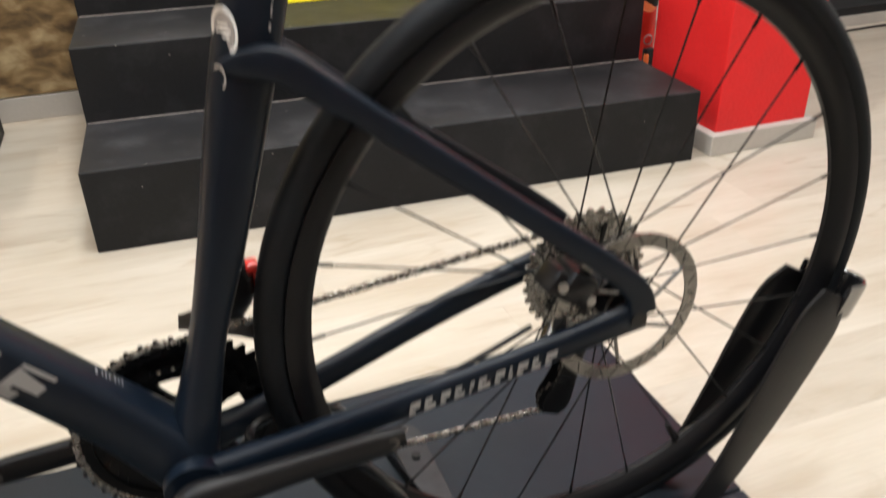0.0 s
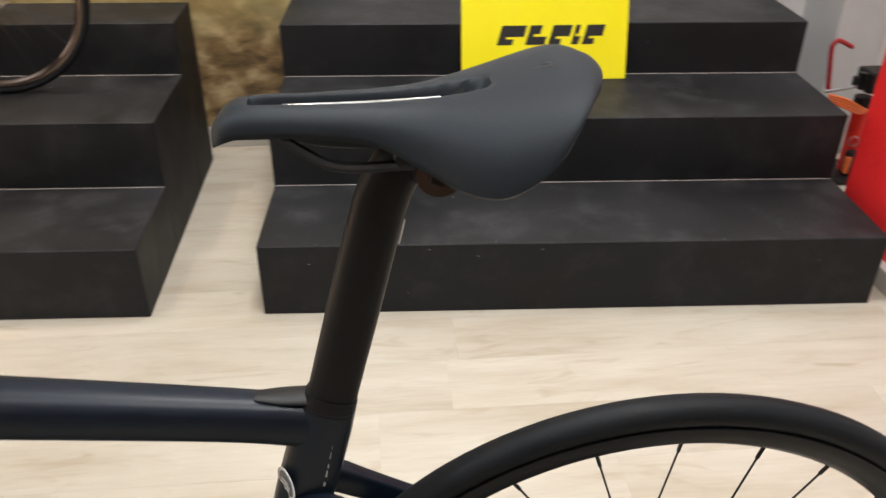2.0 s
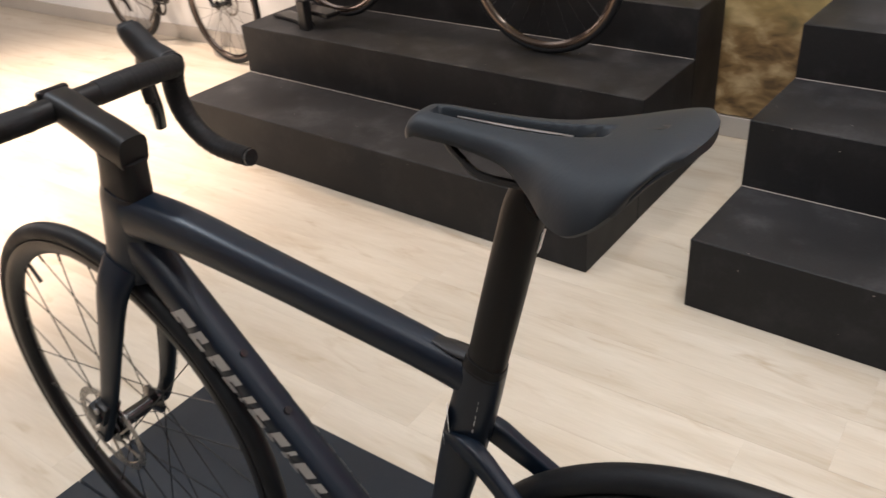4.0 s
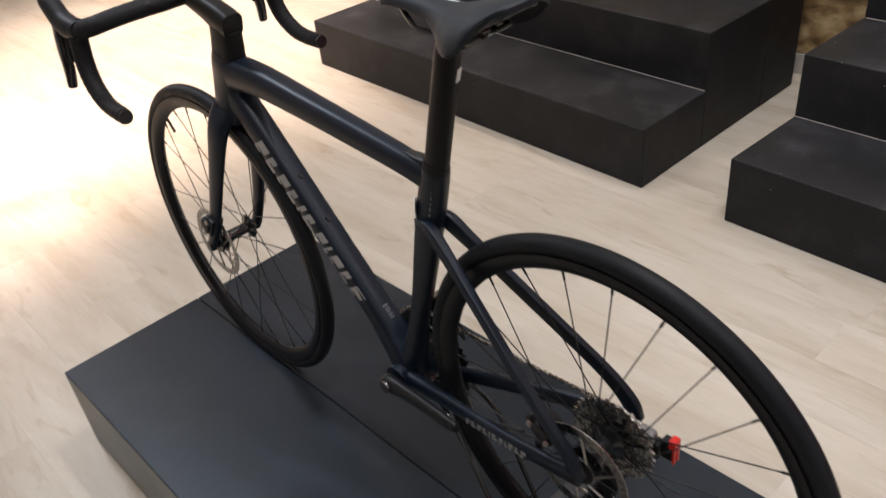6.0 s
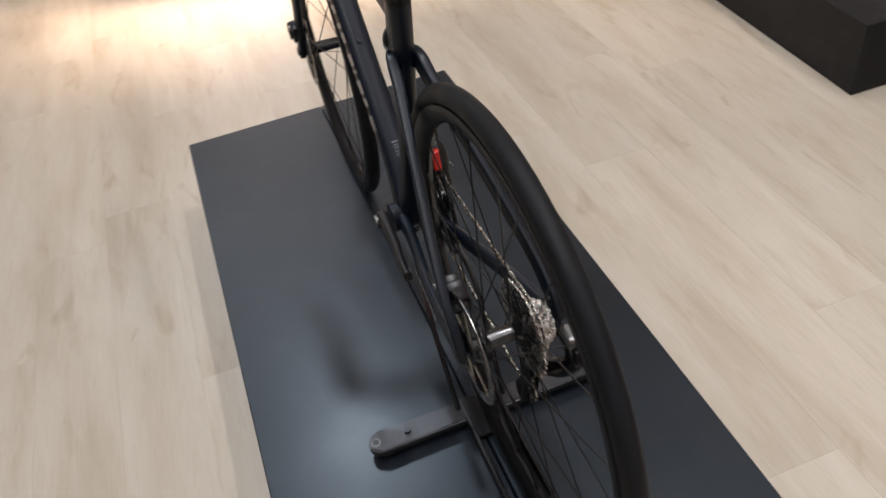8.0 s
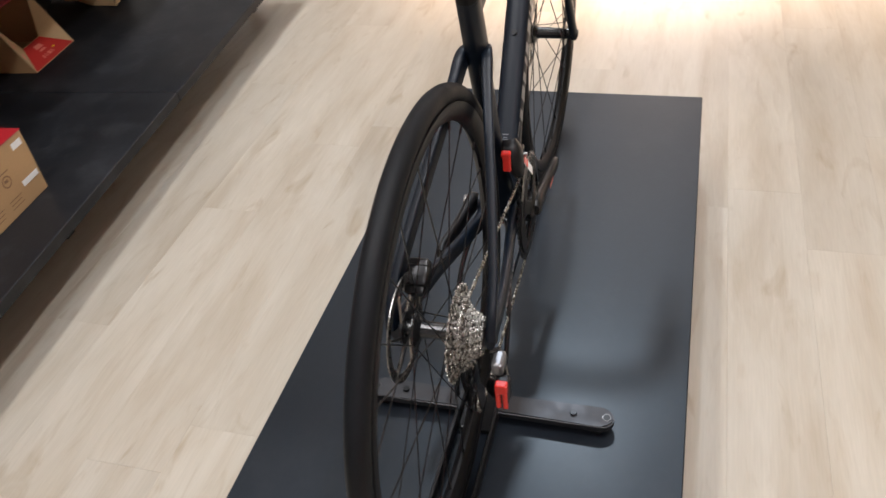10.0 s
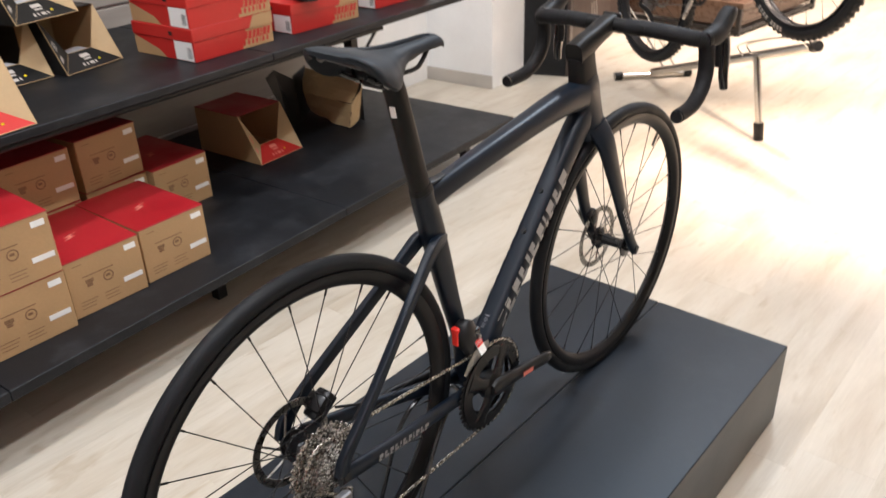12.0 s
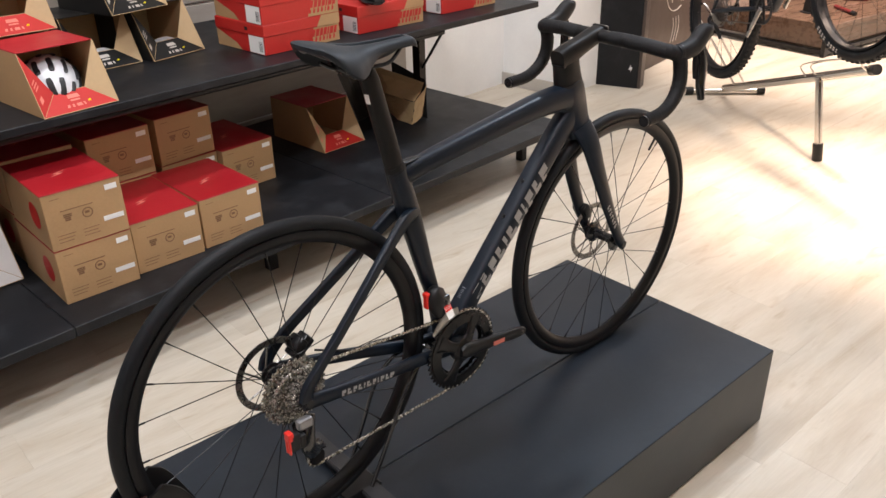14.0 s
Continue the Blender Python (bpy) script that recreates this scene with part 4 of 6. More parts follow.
# local x runs back along the panel, local -y looks to the room
part("board", box(0.0, 1.35, 0.0, 0.05, 0, 2.4, 0.003, 1), BROWN_WALL, panel)
bm = bmesh.new()
drawn = random.Random(5)
for k in range(11):
    u, v0 = drawn.uniform(0.30, 0.58), drawn.uniform(0.40, 0.50)
    pts = [(u + drawn.uniform(-0.03, 0.03) + 0.02 * math.sin(j + k), -0.002, v0 + 0.055 * j) for j in range(5)]
    tube(bm, pts, 0.0032, 5, 4, (0, 1, 0))
for a0, a1, cu, cv, ru, rv in ((0, 200, 0.42, 0.56, 0.16, 0.13), (160, 300, 0.45, 0.52, 0.19, 0.17), (-30, 90, 0.46, 0.50, 0.13, 0.20)):
    pts = [(cu + ru * math.cos(radians(a0 + (a1 - a0) * j / 9)), -0.002, cv + rv * math.sin(radians(a0 + (a1 - a0) * j / 9))) for j in range(10)]
    tube(bm, pts, 0.0035, 5, 3, (0, 1, 0))
for k in range(3):
    u = 0.42 + 0.05 * k
    tube(bm, [(u, -0.002, 0.30), (u + 0.02, -0.002, 0.22), (u - 0.01, -0.002, 0.12)], 0.0028, 5, 4, (0, 1, 0))
part("line_drawing", bm, PALE_PRINT, panel, "pale drawn lines")

bench2 = thing("wooden_bench", "low brown wooden bench on a black steel frame", "bench", m=pose(-6.17, -1.98, 0, 0, 0, -6))
part("top", box(-0.68, 0.62, -0.60, 0.60, 0.20, 0.24, 0.004, 1), BENCH_WOOD, bench2)
part("side_board", box(0.585, 0.60, -0.56, 0.56, 0.06, 0.20, 0.002, 1), BENCH_WOOD, bench2)
part("side_board", box(-0.62, 0.56, 0.545, 0.56, 0.06, 0.20, 0.002, 1), BENCH_WOOD, bench2)
for x in (-0.66, 0.60):
    for y in (-0.58, 0.56):
        part("leg", box(x, x + 0.035, y, y + 0.035, 0, 0.20, 0.002, 1), BLACK_METAL, bench2)
part("rail", box(0.605, 0.635, -0.545, 0.56, 0.02, 0.05, 0.002, 1), BLACK_METAL, bench2)
part("rail", box(-0.62, 0.60, 0.565, 0.595, 0.02, 0.05, 0.002, 1), BLACK_METAL, bench2)
crate = thing("red_case", "dark red plastic case lying at the back of the wooden bench", "case", m=pose(-6.62, -1.78, 0.241, 0, 0, 30))
part("body", box(-0.11, 0.11, -0.09, 0.09, 0, 0.05, 0.012), MAROON, crate)
part("handle", tube(bmesh.new(), [(-0.05, 0.088, 0.03), (-0.04, 0.115, 0.035), (0.04, 0.115, 0.035), (0.05, 0.088, 0.03)], 0.007, 8, 4), BLACK_PLASTIC, crate, smooth=True)
wand = thing("hand_pump", "slim red hand pump with a black tip lying on the bench", "pump", m=pose(-6.03, -1.60, 0.256, 0, 0, 52))
part("barrel", rod(bmesh.new(), (-0.15, 0, 0), (0.11, 0, 0), 0.014, 12), MAROON, wand)
part("tip", rod(bmesh.new(), (0.1105, 0, 0), (0.16, 0, 0), 0.0155, 12), BLACK_PLASTIC, wand, "black plastic tip")
# stand-in panel for an unidentified narrow black object on the bench
dark_upright = thing("counter_sign", "unidentified small black upright with a pale curved line", "sign", m=pose(-5.80, -1.79, 0.241, -6, 0, 66))
part("panel", box(-0.055, 0.055, 0, 0.012, 0, 0.30, 0.004, 1), BLACK_CARD, dark_upright)
part("curved_line", tube(bmesh.new(), [(-0.02, -0.001, 0.27), (0.0, -0.001, 0.20), (0.03, -0.001, 0.14)], 0.004, 6, 5), PALE_PRINT, dark_upright, smooth=True)
part("foot", box(-0.05, 0.05, -0.03, 0.05, 0, 0.008, 0.002, 1), BLACK_PLASTIC, dark_upright, m=pose(0, 0, 0, 6, 0, 0))

# sloping bar stand holding the mountain bike
rack = thing("bike_rack_bar", "chromed sloping tube rack on one leg holding a mountain bike", "bike rack")
part("bar", tube(bmesh.new(), [(-4.12, -1.46, 0.050), (-3.225, -0.250, 0.560)], 0.0235, 14, 1), CHROME, rack, smooth=True)
part("end_cap", tube(bmesh.new(), [(-3.236, -0.265, 0.554), (-3.214, -0.235, 0.5665)], 0.0255, 14, 1), BLACK_PLASTIC, rack, "black rubber cap", True)
part("leg", tube(bmesh.new(), [(-3.45, -0.585, 0.42), (-3.437, -0.515, 0.06)], 0.018, 12, 1), CHROME, rack, smooth=True)
part("foot", tube(bmesh.new(), [(-3.435, -0.520, 0.09), (-3.435, -0.508, 0.0)], 0.026, 12, 1), BLACK_PLASTIC, rack, "black rubber foot", True)
part("cross_foot", tube(bmesh.new(), [(-3.97, -1.65, 0.022), (-4.33, -1.30, 0.022)], 0.018, 12, 1), CHROME, rack, smooth=True)
for a, b in (((-3.97, -1.65, 0.026), (-4.005, -1.617, 0.026)), ((-4.33, -1.30, 0.026), (-4.295, -1.333, 0.026))):
    part("end_cap", tube(bmesh.new(), [a, b], 0.026, 12, 1), BLACK_PLASTIC, rack, "black rubber cap", True)
for dx, dy in ((0, 0), (0.045, -0.030)):
    part("front_cradle", tube(bmesh.new(), [(-3.485 + dx, -0.62 + dy, 0.412), (-3.45 + dx, -0.63 + dy, 0.478), (-3.20 + dx, -0.315 + dy, 0.604), (-3.225 + dx * 0.3, -0.268 + dy * 0.3, 0.556)], 0.0036, 8, 5), CHROME, rack, "thin chromed wire", True)
part("rear_cradle", tube(bmesh.new(), [(-4.03, -1.345, 0.105), (-3.94, -1.455, 0.34), (-3.85, -1.575, 0.565), (-3.81, -1.540, 0.60), (-3.77, -1.450, 0.61), (-3.86, -1.355, 0.385), (-3.95, -1.235, 0.150)], 0.0065, 8, 4), CHROME, rack, "chromed wire wheel holder", True)


# ---------------------------------------------------------------- bicycles
def wheel(parent, name, x, z, r, tr, rim_depth, n, left, right, rotor_y, rim_mat=None, knobs=False, valve_at=2.25, spin=5.7):
    """Spoked wheel round (x, z): the rim carries tyre, hub, spokes, brake disc and valve."""
    rim_mat = rim_mat or RIM
    at = pose(x, 0, z)
    ro = r - 2 * tr + 0.004
    ri = ro - rim_depth
    w = tr * 0.92
    bm = revolve(bmesh.new(), [(ro, w), (ro - 0.006, w * 1.02), (ro - rim_depth * 0.6, w * 0.92), (ri + 0.004, w * 0.5), (ri, w * 0.2), (ri, -w * 0.2), (ri + 0.004, -w * 0.5), (ro - rim_depth * 0.6, -w * 0.92), (ro - 0.006, -w * 1.02), (ro, -w)], 96)
    rim = part(name, bm, rim_mat, parent, "black spoked wheel", True, at)
    prof = [(r - tr + tr * math.cos(a) * (1.0 if math.cos(a) < 0 else 1.0), tr * math.sin(a)) for a in [2 * math.pi * k / 16 for k in range(16)]]
    part("tyre", revolve(bmesh.new(), prof, 112), TYRE, rim, "black rubber tyre", True)
    if knobs:
        bm = bmesh.new()
        for k in range(72):
            for j, yy in enumerate((-0.5, 0.0, 0.5)):
                a = 2 * math.pi * (k + 0.5 * (j % 2)) / 72
                d = r - tr + tr * math.cos(yy * 1.1)
                p = Vector((d * math.cos(a), tr * math.sin(yy * 1.1), d * math.sin(a)))
                add_box(bm, -0.004, 0.0035, -0.006, 0.006, -0.006, 0.006, 0, Matrix.Translation(p) @ Matrix.Rotation(-a, 4, "Y"))
        tagged(part("tread_knobs", bm, TYRE, rim), kind="stuff")
    hub = revolve(bmesh.new(), [(0.006, left - 0.022), (0.011, left - 0.020), (0.011, left - 0.004), (0.027, left - 0.002), (0.027, left + 0.002), (0.013, left + 0.008), (0.012, right - 0.008), (0.027, right - 0.002), (0.027, right + 0.002), (0.012, right + 0.005), (0.011, right + 0.02), (0.006, right + 0.022)], 24)
    part("hub", hub, GLOSS_BLACK, rim, "black glossy hub", True)
    for k in range(n):
        fl = right if k % 2 else left
        a = 2 * math.pi * k / n + radians(spin)
        b = a + (1.3 if k % 4 < 2 else -1.3)
        bm = bmesh.new()
        q = (ri * math.cos(a), -0.001 if k % 2 == 0 else 0.001, ri * math.sin(a))
        p = (0.025 * math.cos(b), fl, 0.025 * math.sin(b))
        rod(bm, p, q, 0.00105, 5)
        v = Vector(q).lerp(Vector(p), 0.045)
        rod(bm, q, v, 0.0019, 5)
        part("spoke", bm, BLACK_METAL, rim)
    if rotor_y is not None:
        bm = revolve(bmesh.new(), [(0.080, rotor_y - 0.0009), (0.080, rotor_y + 0.0009), (0.066, rotor_y + 0.0009), (0.066, rotor_y - 0.0009)], 72)
        for k in range(6):
            a = k * math.pi / 3
            part("disc_arm", rod(bmesh.new(), (0.023 * math.cos(a), rotor_y, 0.023 * math.sin(a)), (0.069 * math.cos(a + 0.5), rotor_y, 0.069 * math.sin(a + 0.5)), 0.0022, 5), DISC_STEEL, rim)
        part("disc_carrier", revolve(bmesh.new(), [(0.024, rotor_y - 0.002), (0.024, rotor_y + 0.002), (0.014, rotor_y + 0.002), (0.014, rotor_y - 0.002)], 24), BLACK_METAL, rim)
        part("brake_disc", bm, DISC_STEEL, rim, "steel brake disc")
        bm = bmesh.new()
        for k in range(30):
            a = 2 * math.pi * k / 30
            lean = 0.05 if k % 2 else -0.05
            p, q = (Vector((d * math.cos(a + t), rotor_y, d * math.sin(a + t))) for d, t in ((0.0690, -lean), (0.0772, lean)))
            loft(bm, [(*p, 0.0014, 0.0012), (*q, 0.0014, 0.0012)], (-math.sin(a), 0, math.cos(a)), 6, 1)
        tagged(part("disc_holes", bm, BLACK_PRINT, rim), kind="stuff")
    bm = bmesh.new()
    va = valve_at
    rod(bm, (ri * math.cos(va), 0, ri * math.sin(va)), ((ri - 0.035) * math.cos(va), 0, (ri - 0.035) * math.sin(va)), 0.0032, 8)
    part("valve", bm, BLACK_METAL, rim)
    return rim


bike = thing("road_bike", "dark midnight blue carbon road bike standing on a plinth", "bicycle", m=pose(0, 0.0067, 0.25, 0, 0, 0.72))

# frame
fr = bmesh.new()
loft(fr, [(-0.411, 0, 0.268, 0.030, 0.024), (-0.3795, 0, 0.385, 0.018, 0.0155), (-0.3545, 0, 0.472, 0.0155, 0.0185), (-0.333, 0, 0.555, 0.0155, 0.0225), (-0.3145, 0, 0.625, 0.0165, 0.0245), (-0.2965, 0, 0.69, 0.0165, 0.0235), (-0.2875, 0, 0.722, 0.0165, 0.0215)], power=2.6)
loft(fr, [(-0.298, 0, 0.702, 0.0150, 0.022), (-0.36, 0, 0.7140, 0.0170, 0.0205), (-0.46, 0, 0.7280, 0.0190, 0.0215), (-0.58, 0, 0.7435, 0.0215, 0.0230), (-0.70, 0, 0.757, 0.0240, 0.0265), (-0.79, 0, 0.758, 0.0250, 0.030)], power=3.0)
loft(fr, [(-0.796, 0, 0.790, 0.0215, 0.036), (-0.803, 0, 0.768, 0.0235, 0.042), (-0.815, 0, 0.730, 0.0225, 0.043), (-0.828, 0, 0.690, 0.0255, 0.038)], power=2.4)
loft(fr, [(-0.817, 0, 0.722, 0.0215, 0.030), (-0.754, 0, 0.664, 0.0220, 0.0275), (-0.608, 0, 0.504, 0.0225, 0.0245), (-0.479, 0, 0.360, 0.0240, 0.0250), (-0.411, 0, 0.272, 0.032, 0.030)], power=3.2)
rod(fr, (-0.412, -0.043, 0.270), (-0.412, 0.043, 0.270), 0.026, 20)
for s in (-1, 1):
    loft(fr, [(-0.412, s * 0.024, 0.268, 0.014, 0.018), (-0.345, s * 0.030, 0.278, 0.010, 0.0155), (-0.27, s * 0.040, 0.296, 0.0085, 0.0145), (-0.16, s * 0.056, 0.322, 0.008, 0.0145), (-0.05, s * 0.066, 0.347, 0.008, 0.015), (0.010, s * 0.069, 0.359, 0.007, 0.017)], power=2.6)
    loft(fr, [(-0.334, s * 0.0110, 0.622, 0.003, 0.005), (-0.316, s * 0.0155, 0.6245, 0.0065, 0.0115), (-0.294, s * 0.0195, 0.6215, 0.0085, 0.0135), (-0.268, s * 0.0235, 0.6035, 0.0080, 0.0125), (-0.235, s * 0.0300, 0.5785, 0.0075, 0.0110), (-0.20, s * 0.0370, 0.5515, 0.0074, 0.0108), (-0.10, s * 0.0570, 0.4735, 0.0072, 0.0105), (-0.04, s * 0.0675, 0.4265, 0.0072, 0.0108), (-0.002, s * 0.0705, 0.390, 0.0074, 0.0125), (0.008, s * 0.0705, 0.363, 0.0074, 0.0140)], power=5.0)
frame_ob = part("frame", fr, FRAME_PAINT, bike, "midnight blue satin carbon frame", True)


def side_marks(name, p0, p1, up, widths, height, gap, lean, mat, label, s, parent):
    """Wordmark blocks on one side of a tube, running from p0 to p1."""
    a = (Vector(p1) - Vector(p0)).normalized()
    bm = mark_row(bmesh.new(), p0, a, up, widths, height, gap, lean, 0.0)
    return part(name, bm, mat, parent, label)


DT_L = [0.027, 0.028, 0.024, 0.025, 0.010, 0.030, 0.022, 0.010, 0.025, 0.024, 0.028]
dtdir = (Vector((-0.608, 0, 0.504)) - Vector((-0.754, 0, 0.664))).normalized()
dtn = Vector((-dtdir.z, 0, dtdir.x))
for s in (-1, 1):
    c0 = Vector((-0.737, s * 0.0236, 0.645)) if s < 0 else Vector((-0.479, s * 0.0236, 0.361))
    p0 = c0 - dtn * 0.0165
    wm = side_marks("wordmark", p0, p0 - dtdir * s, dtn, DT_L, 0.033, 0.0085, 0.25, SILVER_PRINT, "pale grey slanted wordmark", s, frame_ob)
    for v in wm.data.vertices:
        off = abs((v.co - c0).dot(dtn)) / 0.0248
        v.co.y = s * (0.0228 * (1 - min(off, 0.95) ** 3.2) ** (1 / 3.2) + 0.0009)
CS_L = [0.010, 0.011, 0.009, 0.010, 0.004, 0.012, 0.009, 0.004, 0.010, 0.009, 0.011]
side_marks("wordmark", (-0.222, -0.0590, 0.302), (-0.08, -0.0742, 0.333), (-0.15, 0, 1), CS_L, 0.013, 0.0044, 0.3, SILVER_PRINT, "small pale wordmark on the chain stay", -1, frame_ob)
side_marks("wordmark", (-0.07, 0.0750, 0.336), (-0.212, 0.0602, 0.304), (0.15, 0, 1), CS_L, 0.013, 0.0044, 0.3, SILVER_PRINT, "small pale wordmark on the chain stay", 1, frame_ob)
# badge on the seat tube, bottle bolts
for s in (-1,):
    oval = Matrix.Diagonal((1, 1, 1.35, 1))
    bm = revolve(bmesh.new(), [(0.0100, 0), (0.0125, 0), (0.0125, 0.0005), (0.0100, 0.0005)], 28)
    part("badge_ring", bm, WHITE_PRINT, frame_ob, "pale oval badge ring", m=pose(-0.3275, -0.0128, 0.648, 0, 0, -54) @ oval)
    bm = revolve(bmesh.new(), [(0.0001, 0), (0.0095, 0), (0.0095, 0.0004), (0.0001, 0.0004)], 24)
    part("badge", bm, GREY_METAL, frame_ob, "grey badge face", m=pose(-0.3277, -0.0130, 0.648, 0, 0, -54) @ oval)
    bm = bmesh.new()
    for k, w in enumerate((0.010, 0.014, 0.010)):
        z0 = -0.005 + 0.004 * k
        bm.faces.new([bm.verts.new(p) for p in ((-w / 2, -0.0006, z0), (w / 2, -0.0006, z0), (w / 2, -0.0006, z0 + 0.0022), (-w / 2, -0.0006, z0 + 0.0022))])
    part("badge_print", bm, WHITE_PRINT, frame_ob, m=pose(-0.3277, -0.0132, 0.648, 0, 0, -54))
    bm = revolve(bmesh.new(), [(0.0050, 0), (0.0065, 0), (0.0065, 0.0004), (0.0050, 0.0004)], 20)
    part("small_badge", bm, SILVER_PRINT, frame_ob, "small pale ring mark", m=pose(-0.3357, -0.0125, 0.616, 0, 0, -54) @ oval)
    bm = mark_row(bmesh.new(), (-0.302, -0.0170, 0.645), (0.21, 0, 1), (-1, 0, 0.21), [0.0075] * 6, 0.008, 0.0028, 0.1, 0.0)
    part("model_mark", bm, SILVER_PRINT, frame_ob, "small pale model mark", m=pose(0.006, 0.0012, 0))
bm = bmesh.new()
across = Vector((0, 1, 0))
for k, (u, w, d) in enumerate(((0.0, 0.011, 0.0022), (0.006, 0.008, 0.0012), (0.0095, 0.010, 0.0012), (0.013, 0.007, 0.0012), (0.018, 0.010, 0.0012), (0.0215, 0.006, 0.0012), (0.025, 0.009, 0.0012))):
    o = Vector((-0.487, 0, 0.3695)) - dtdir * (-u) + Vector((0.745, 0, 0.667)) * 0.0262
    bm.faces.new([bm.verts.new(o + across * p + dtdir * q) for p, q in ((-w / 2, 0), (w / 2, 0), (w / 2, d), (-w / 2, d))])
tagged(part("spec_label", bm, DIM_PRINT, frame_ob, "small pale printed lines"), kind="stuff")
for t in (0.30, 0.52):
    c = Vector((-0.754, 0, 0.664)).lerp(Vector((-0.479, 0, 0.360)), t) + Vector((0.75, 0, 0.66)) * 0.0245
    part("bottle_bolt", rod(bmesh.new(), c, c + Vector((0.75, 0, 0.66)) * 0.005, 0.005, 10), BLACK_METAL, frame_ob)
part("seat_clamp", loft(bmesh.new(), [(-0.2885, 0, 0.719, 0.0168, 0.0218), (-0.2845, 0, 0.7315, 0.0150, 0.0205)], sub=1, power=2.6), POST_MAT, frame_ob, "black rubber collar", True)
part("clamp_cover", loft(bmesh.new(), [(-0.302, 0, 0.7295, 0.011, 0.005), (-0.324, 0, 0.7310, 0.010, 0.003), (-0.344, 0, 0.7328, 0.006, 0.0015)], sub=3), BLACK_PLASTIC, frame_ob, smooth=True)
for s in (-1, 1):
    part("axle_end", rod(bmesh.new(), (0.002, s * 0.066, 0.3575), (0.002, s * 0.0775, 0.3575), 0.0085, 14), BLACK_METAL, frame_ob)

# fork
fk = bmesh.new()
loft(fk, [(-0.829, 0, 0.690, 0.0255, 0.038), (-0.835, 0, 0.672, 0.0275, 0.037), (-0.839, 0, 0.662, 0.026, 0.034)], power=2.4, sub=3)
for s in (-1, 1):
    loft(fk, [(-0.834, s * 0.016, 0.680, 0.013, 0.031), (-0.848, s * 0.0345, 0.640, 0.0115, 0.0275), (-0.875, s * 0.045, 0.560, 0.0092, 0.0225), (-0.920, s * 0.052, 0.450, 0.0085, 0.0175), (-0.958, s * 0.055, 0.372, 0.0085, 0.0135), (-0.982, s * 0.056, 0.334, 0.0088, 0.0125), (-0.984, s * 0.056, 0.322, 0.007, 0.008)], power=2.4)
fork = part("fork", fk, FRAME_PAINT, bike, "midnight blue carbon fork", True)
for s in (-1, 1):
    part("axle_end", rod(bmesh.new(), (-0.98, s * 0.05, 0.338), (-0.98, s * 0.066, 0.338), 0.0085, 14), BLACK_METAL, fork)
bm = bmesh.new()
mark_row(bm, (-0.905, 0.0615, 0.47), (-0.44, 0.05, -0.9), (0.9, 0, -0.44), [0.007] * 7, 0.011, 0.004, 0.2, 0.0)
part("fork_mark", bm, SILVER_PRINT, fork, "small pale mark on the fork leg", m=pose(-0.004, 0.0, 0.0))

# seat post and saddle
sp = loft(bmesh.new(), [(-0.2935, 0, 0.695, 0.0135, 0.0195), (-0.2852, 0, 0.728, 0.0138, 0.0195), (-0.2655, 0, 0.805, 0.0138, 0.0195), (-0.2475, 0, 0.875, 0.0138, 0.0190), (-0.2375, 0, 0.908, 0.0142, 0.0185), (-0.222, 0, 0.934, 0.0145, 0.0165), (-0.206, 0, 0.948, 0.0135, 0.012)], power=2.4)
post = part("seat_post", sp, POST_MAT, bike, "matt black carbon seat post", True)
part("post_label", box(-0.0008, 0.0008, -0.0048, 0.0048, -0.0095, 0.0095, 0.0004, 1), WHITE_PRINT, post, "small white sticker", m=pose(-0.2285, 0.004, 0.873, 0, 14, 14))
part("rail_clamp", add_box(box(-0.232, -0.180, -0.027, 0.027, 0.932, 0.950, 0.005), -0.222, -0.190, -0.022, 0.022, 0.918, 0.94, 0.006), BLACK_METAL, post)
for s in (-1, 1):
    part("clamp_bolt", rod(bmesh.new(), (-0.204, s * 0.024, 0.934), (-0.204, s * 0.037, 0.934), 0.0155, 18), GLOSS_BLACK, post)
    part("clamp_bolt", rod(bmesh.new(), (-0.204, s * 0.0372, 0.934), (-0.204, s * 0.0392, 0.934), 0.0072, 6), BLACK_METAL, post)
    part("clamp_ear", rod(bmesh.new(), (-0.186, s * 0.024, 0.944), (-0.186, s * 0.034, 0.944), 0.0105, 14), BLACK_METAL, post)



def ease(s, xs, ys):
    """Smooth curve through the points (xs, ys)."""
    n = len(xs)
    d = [(ys[min(i + 1, n - 1)] - ys[max(i - 1, 0)]) / (xs[min(i + 1, n - 1)] - xs[max(i - 1, 0)]) for i in range(n)]
    i = min(max(k for k in range(n) if xs[k] <= s + 1e-9), n - 2)
    h = xs[i + 1] - xs[i]
    t = (s - xs[i]) / h
    return (2 * t ** 3 - 3 * t * t + 1) * ys[i] + (t ** 3 - 2 * t * t + t) * h * d[i] + (3 * t * t - 2 * t ** 3) * ys[i + 1] + (t ** 3 - t * t) * h * d[i + 1]


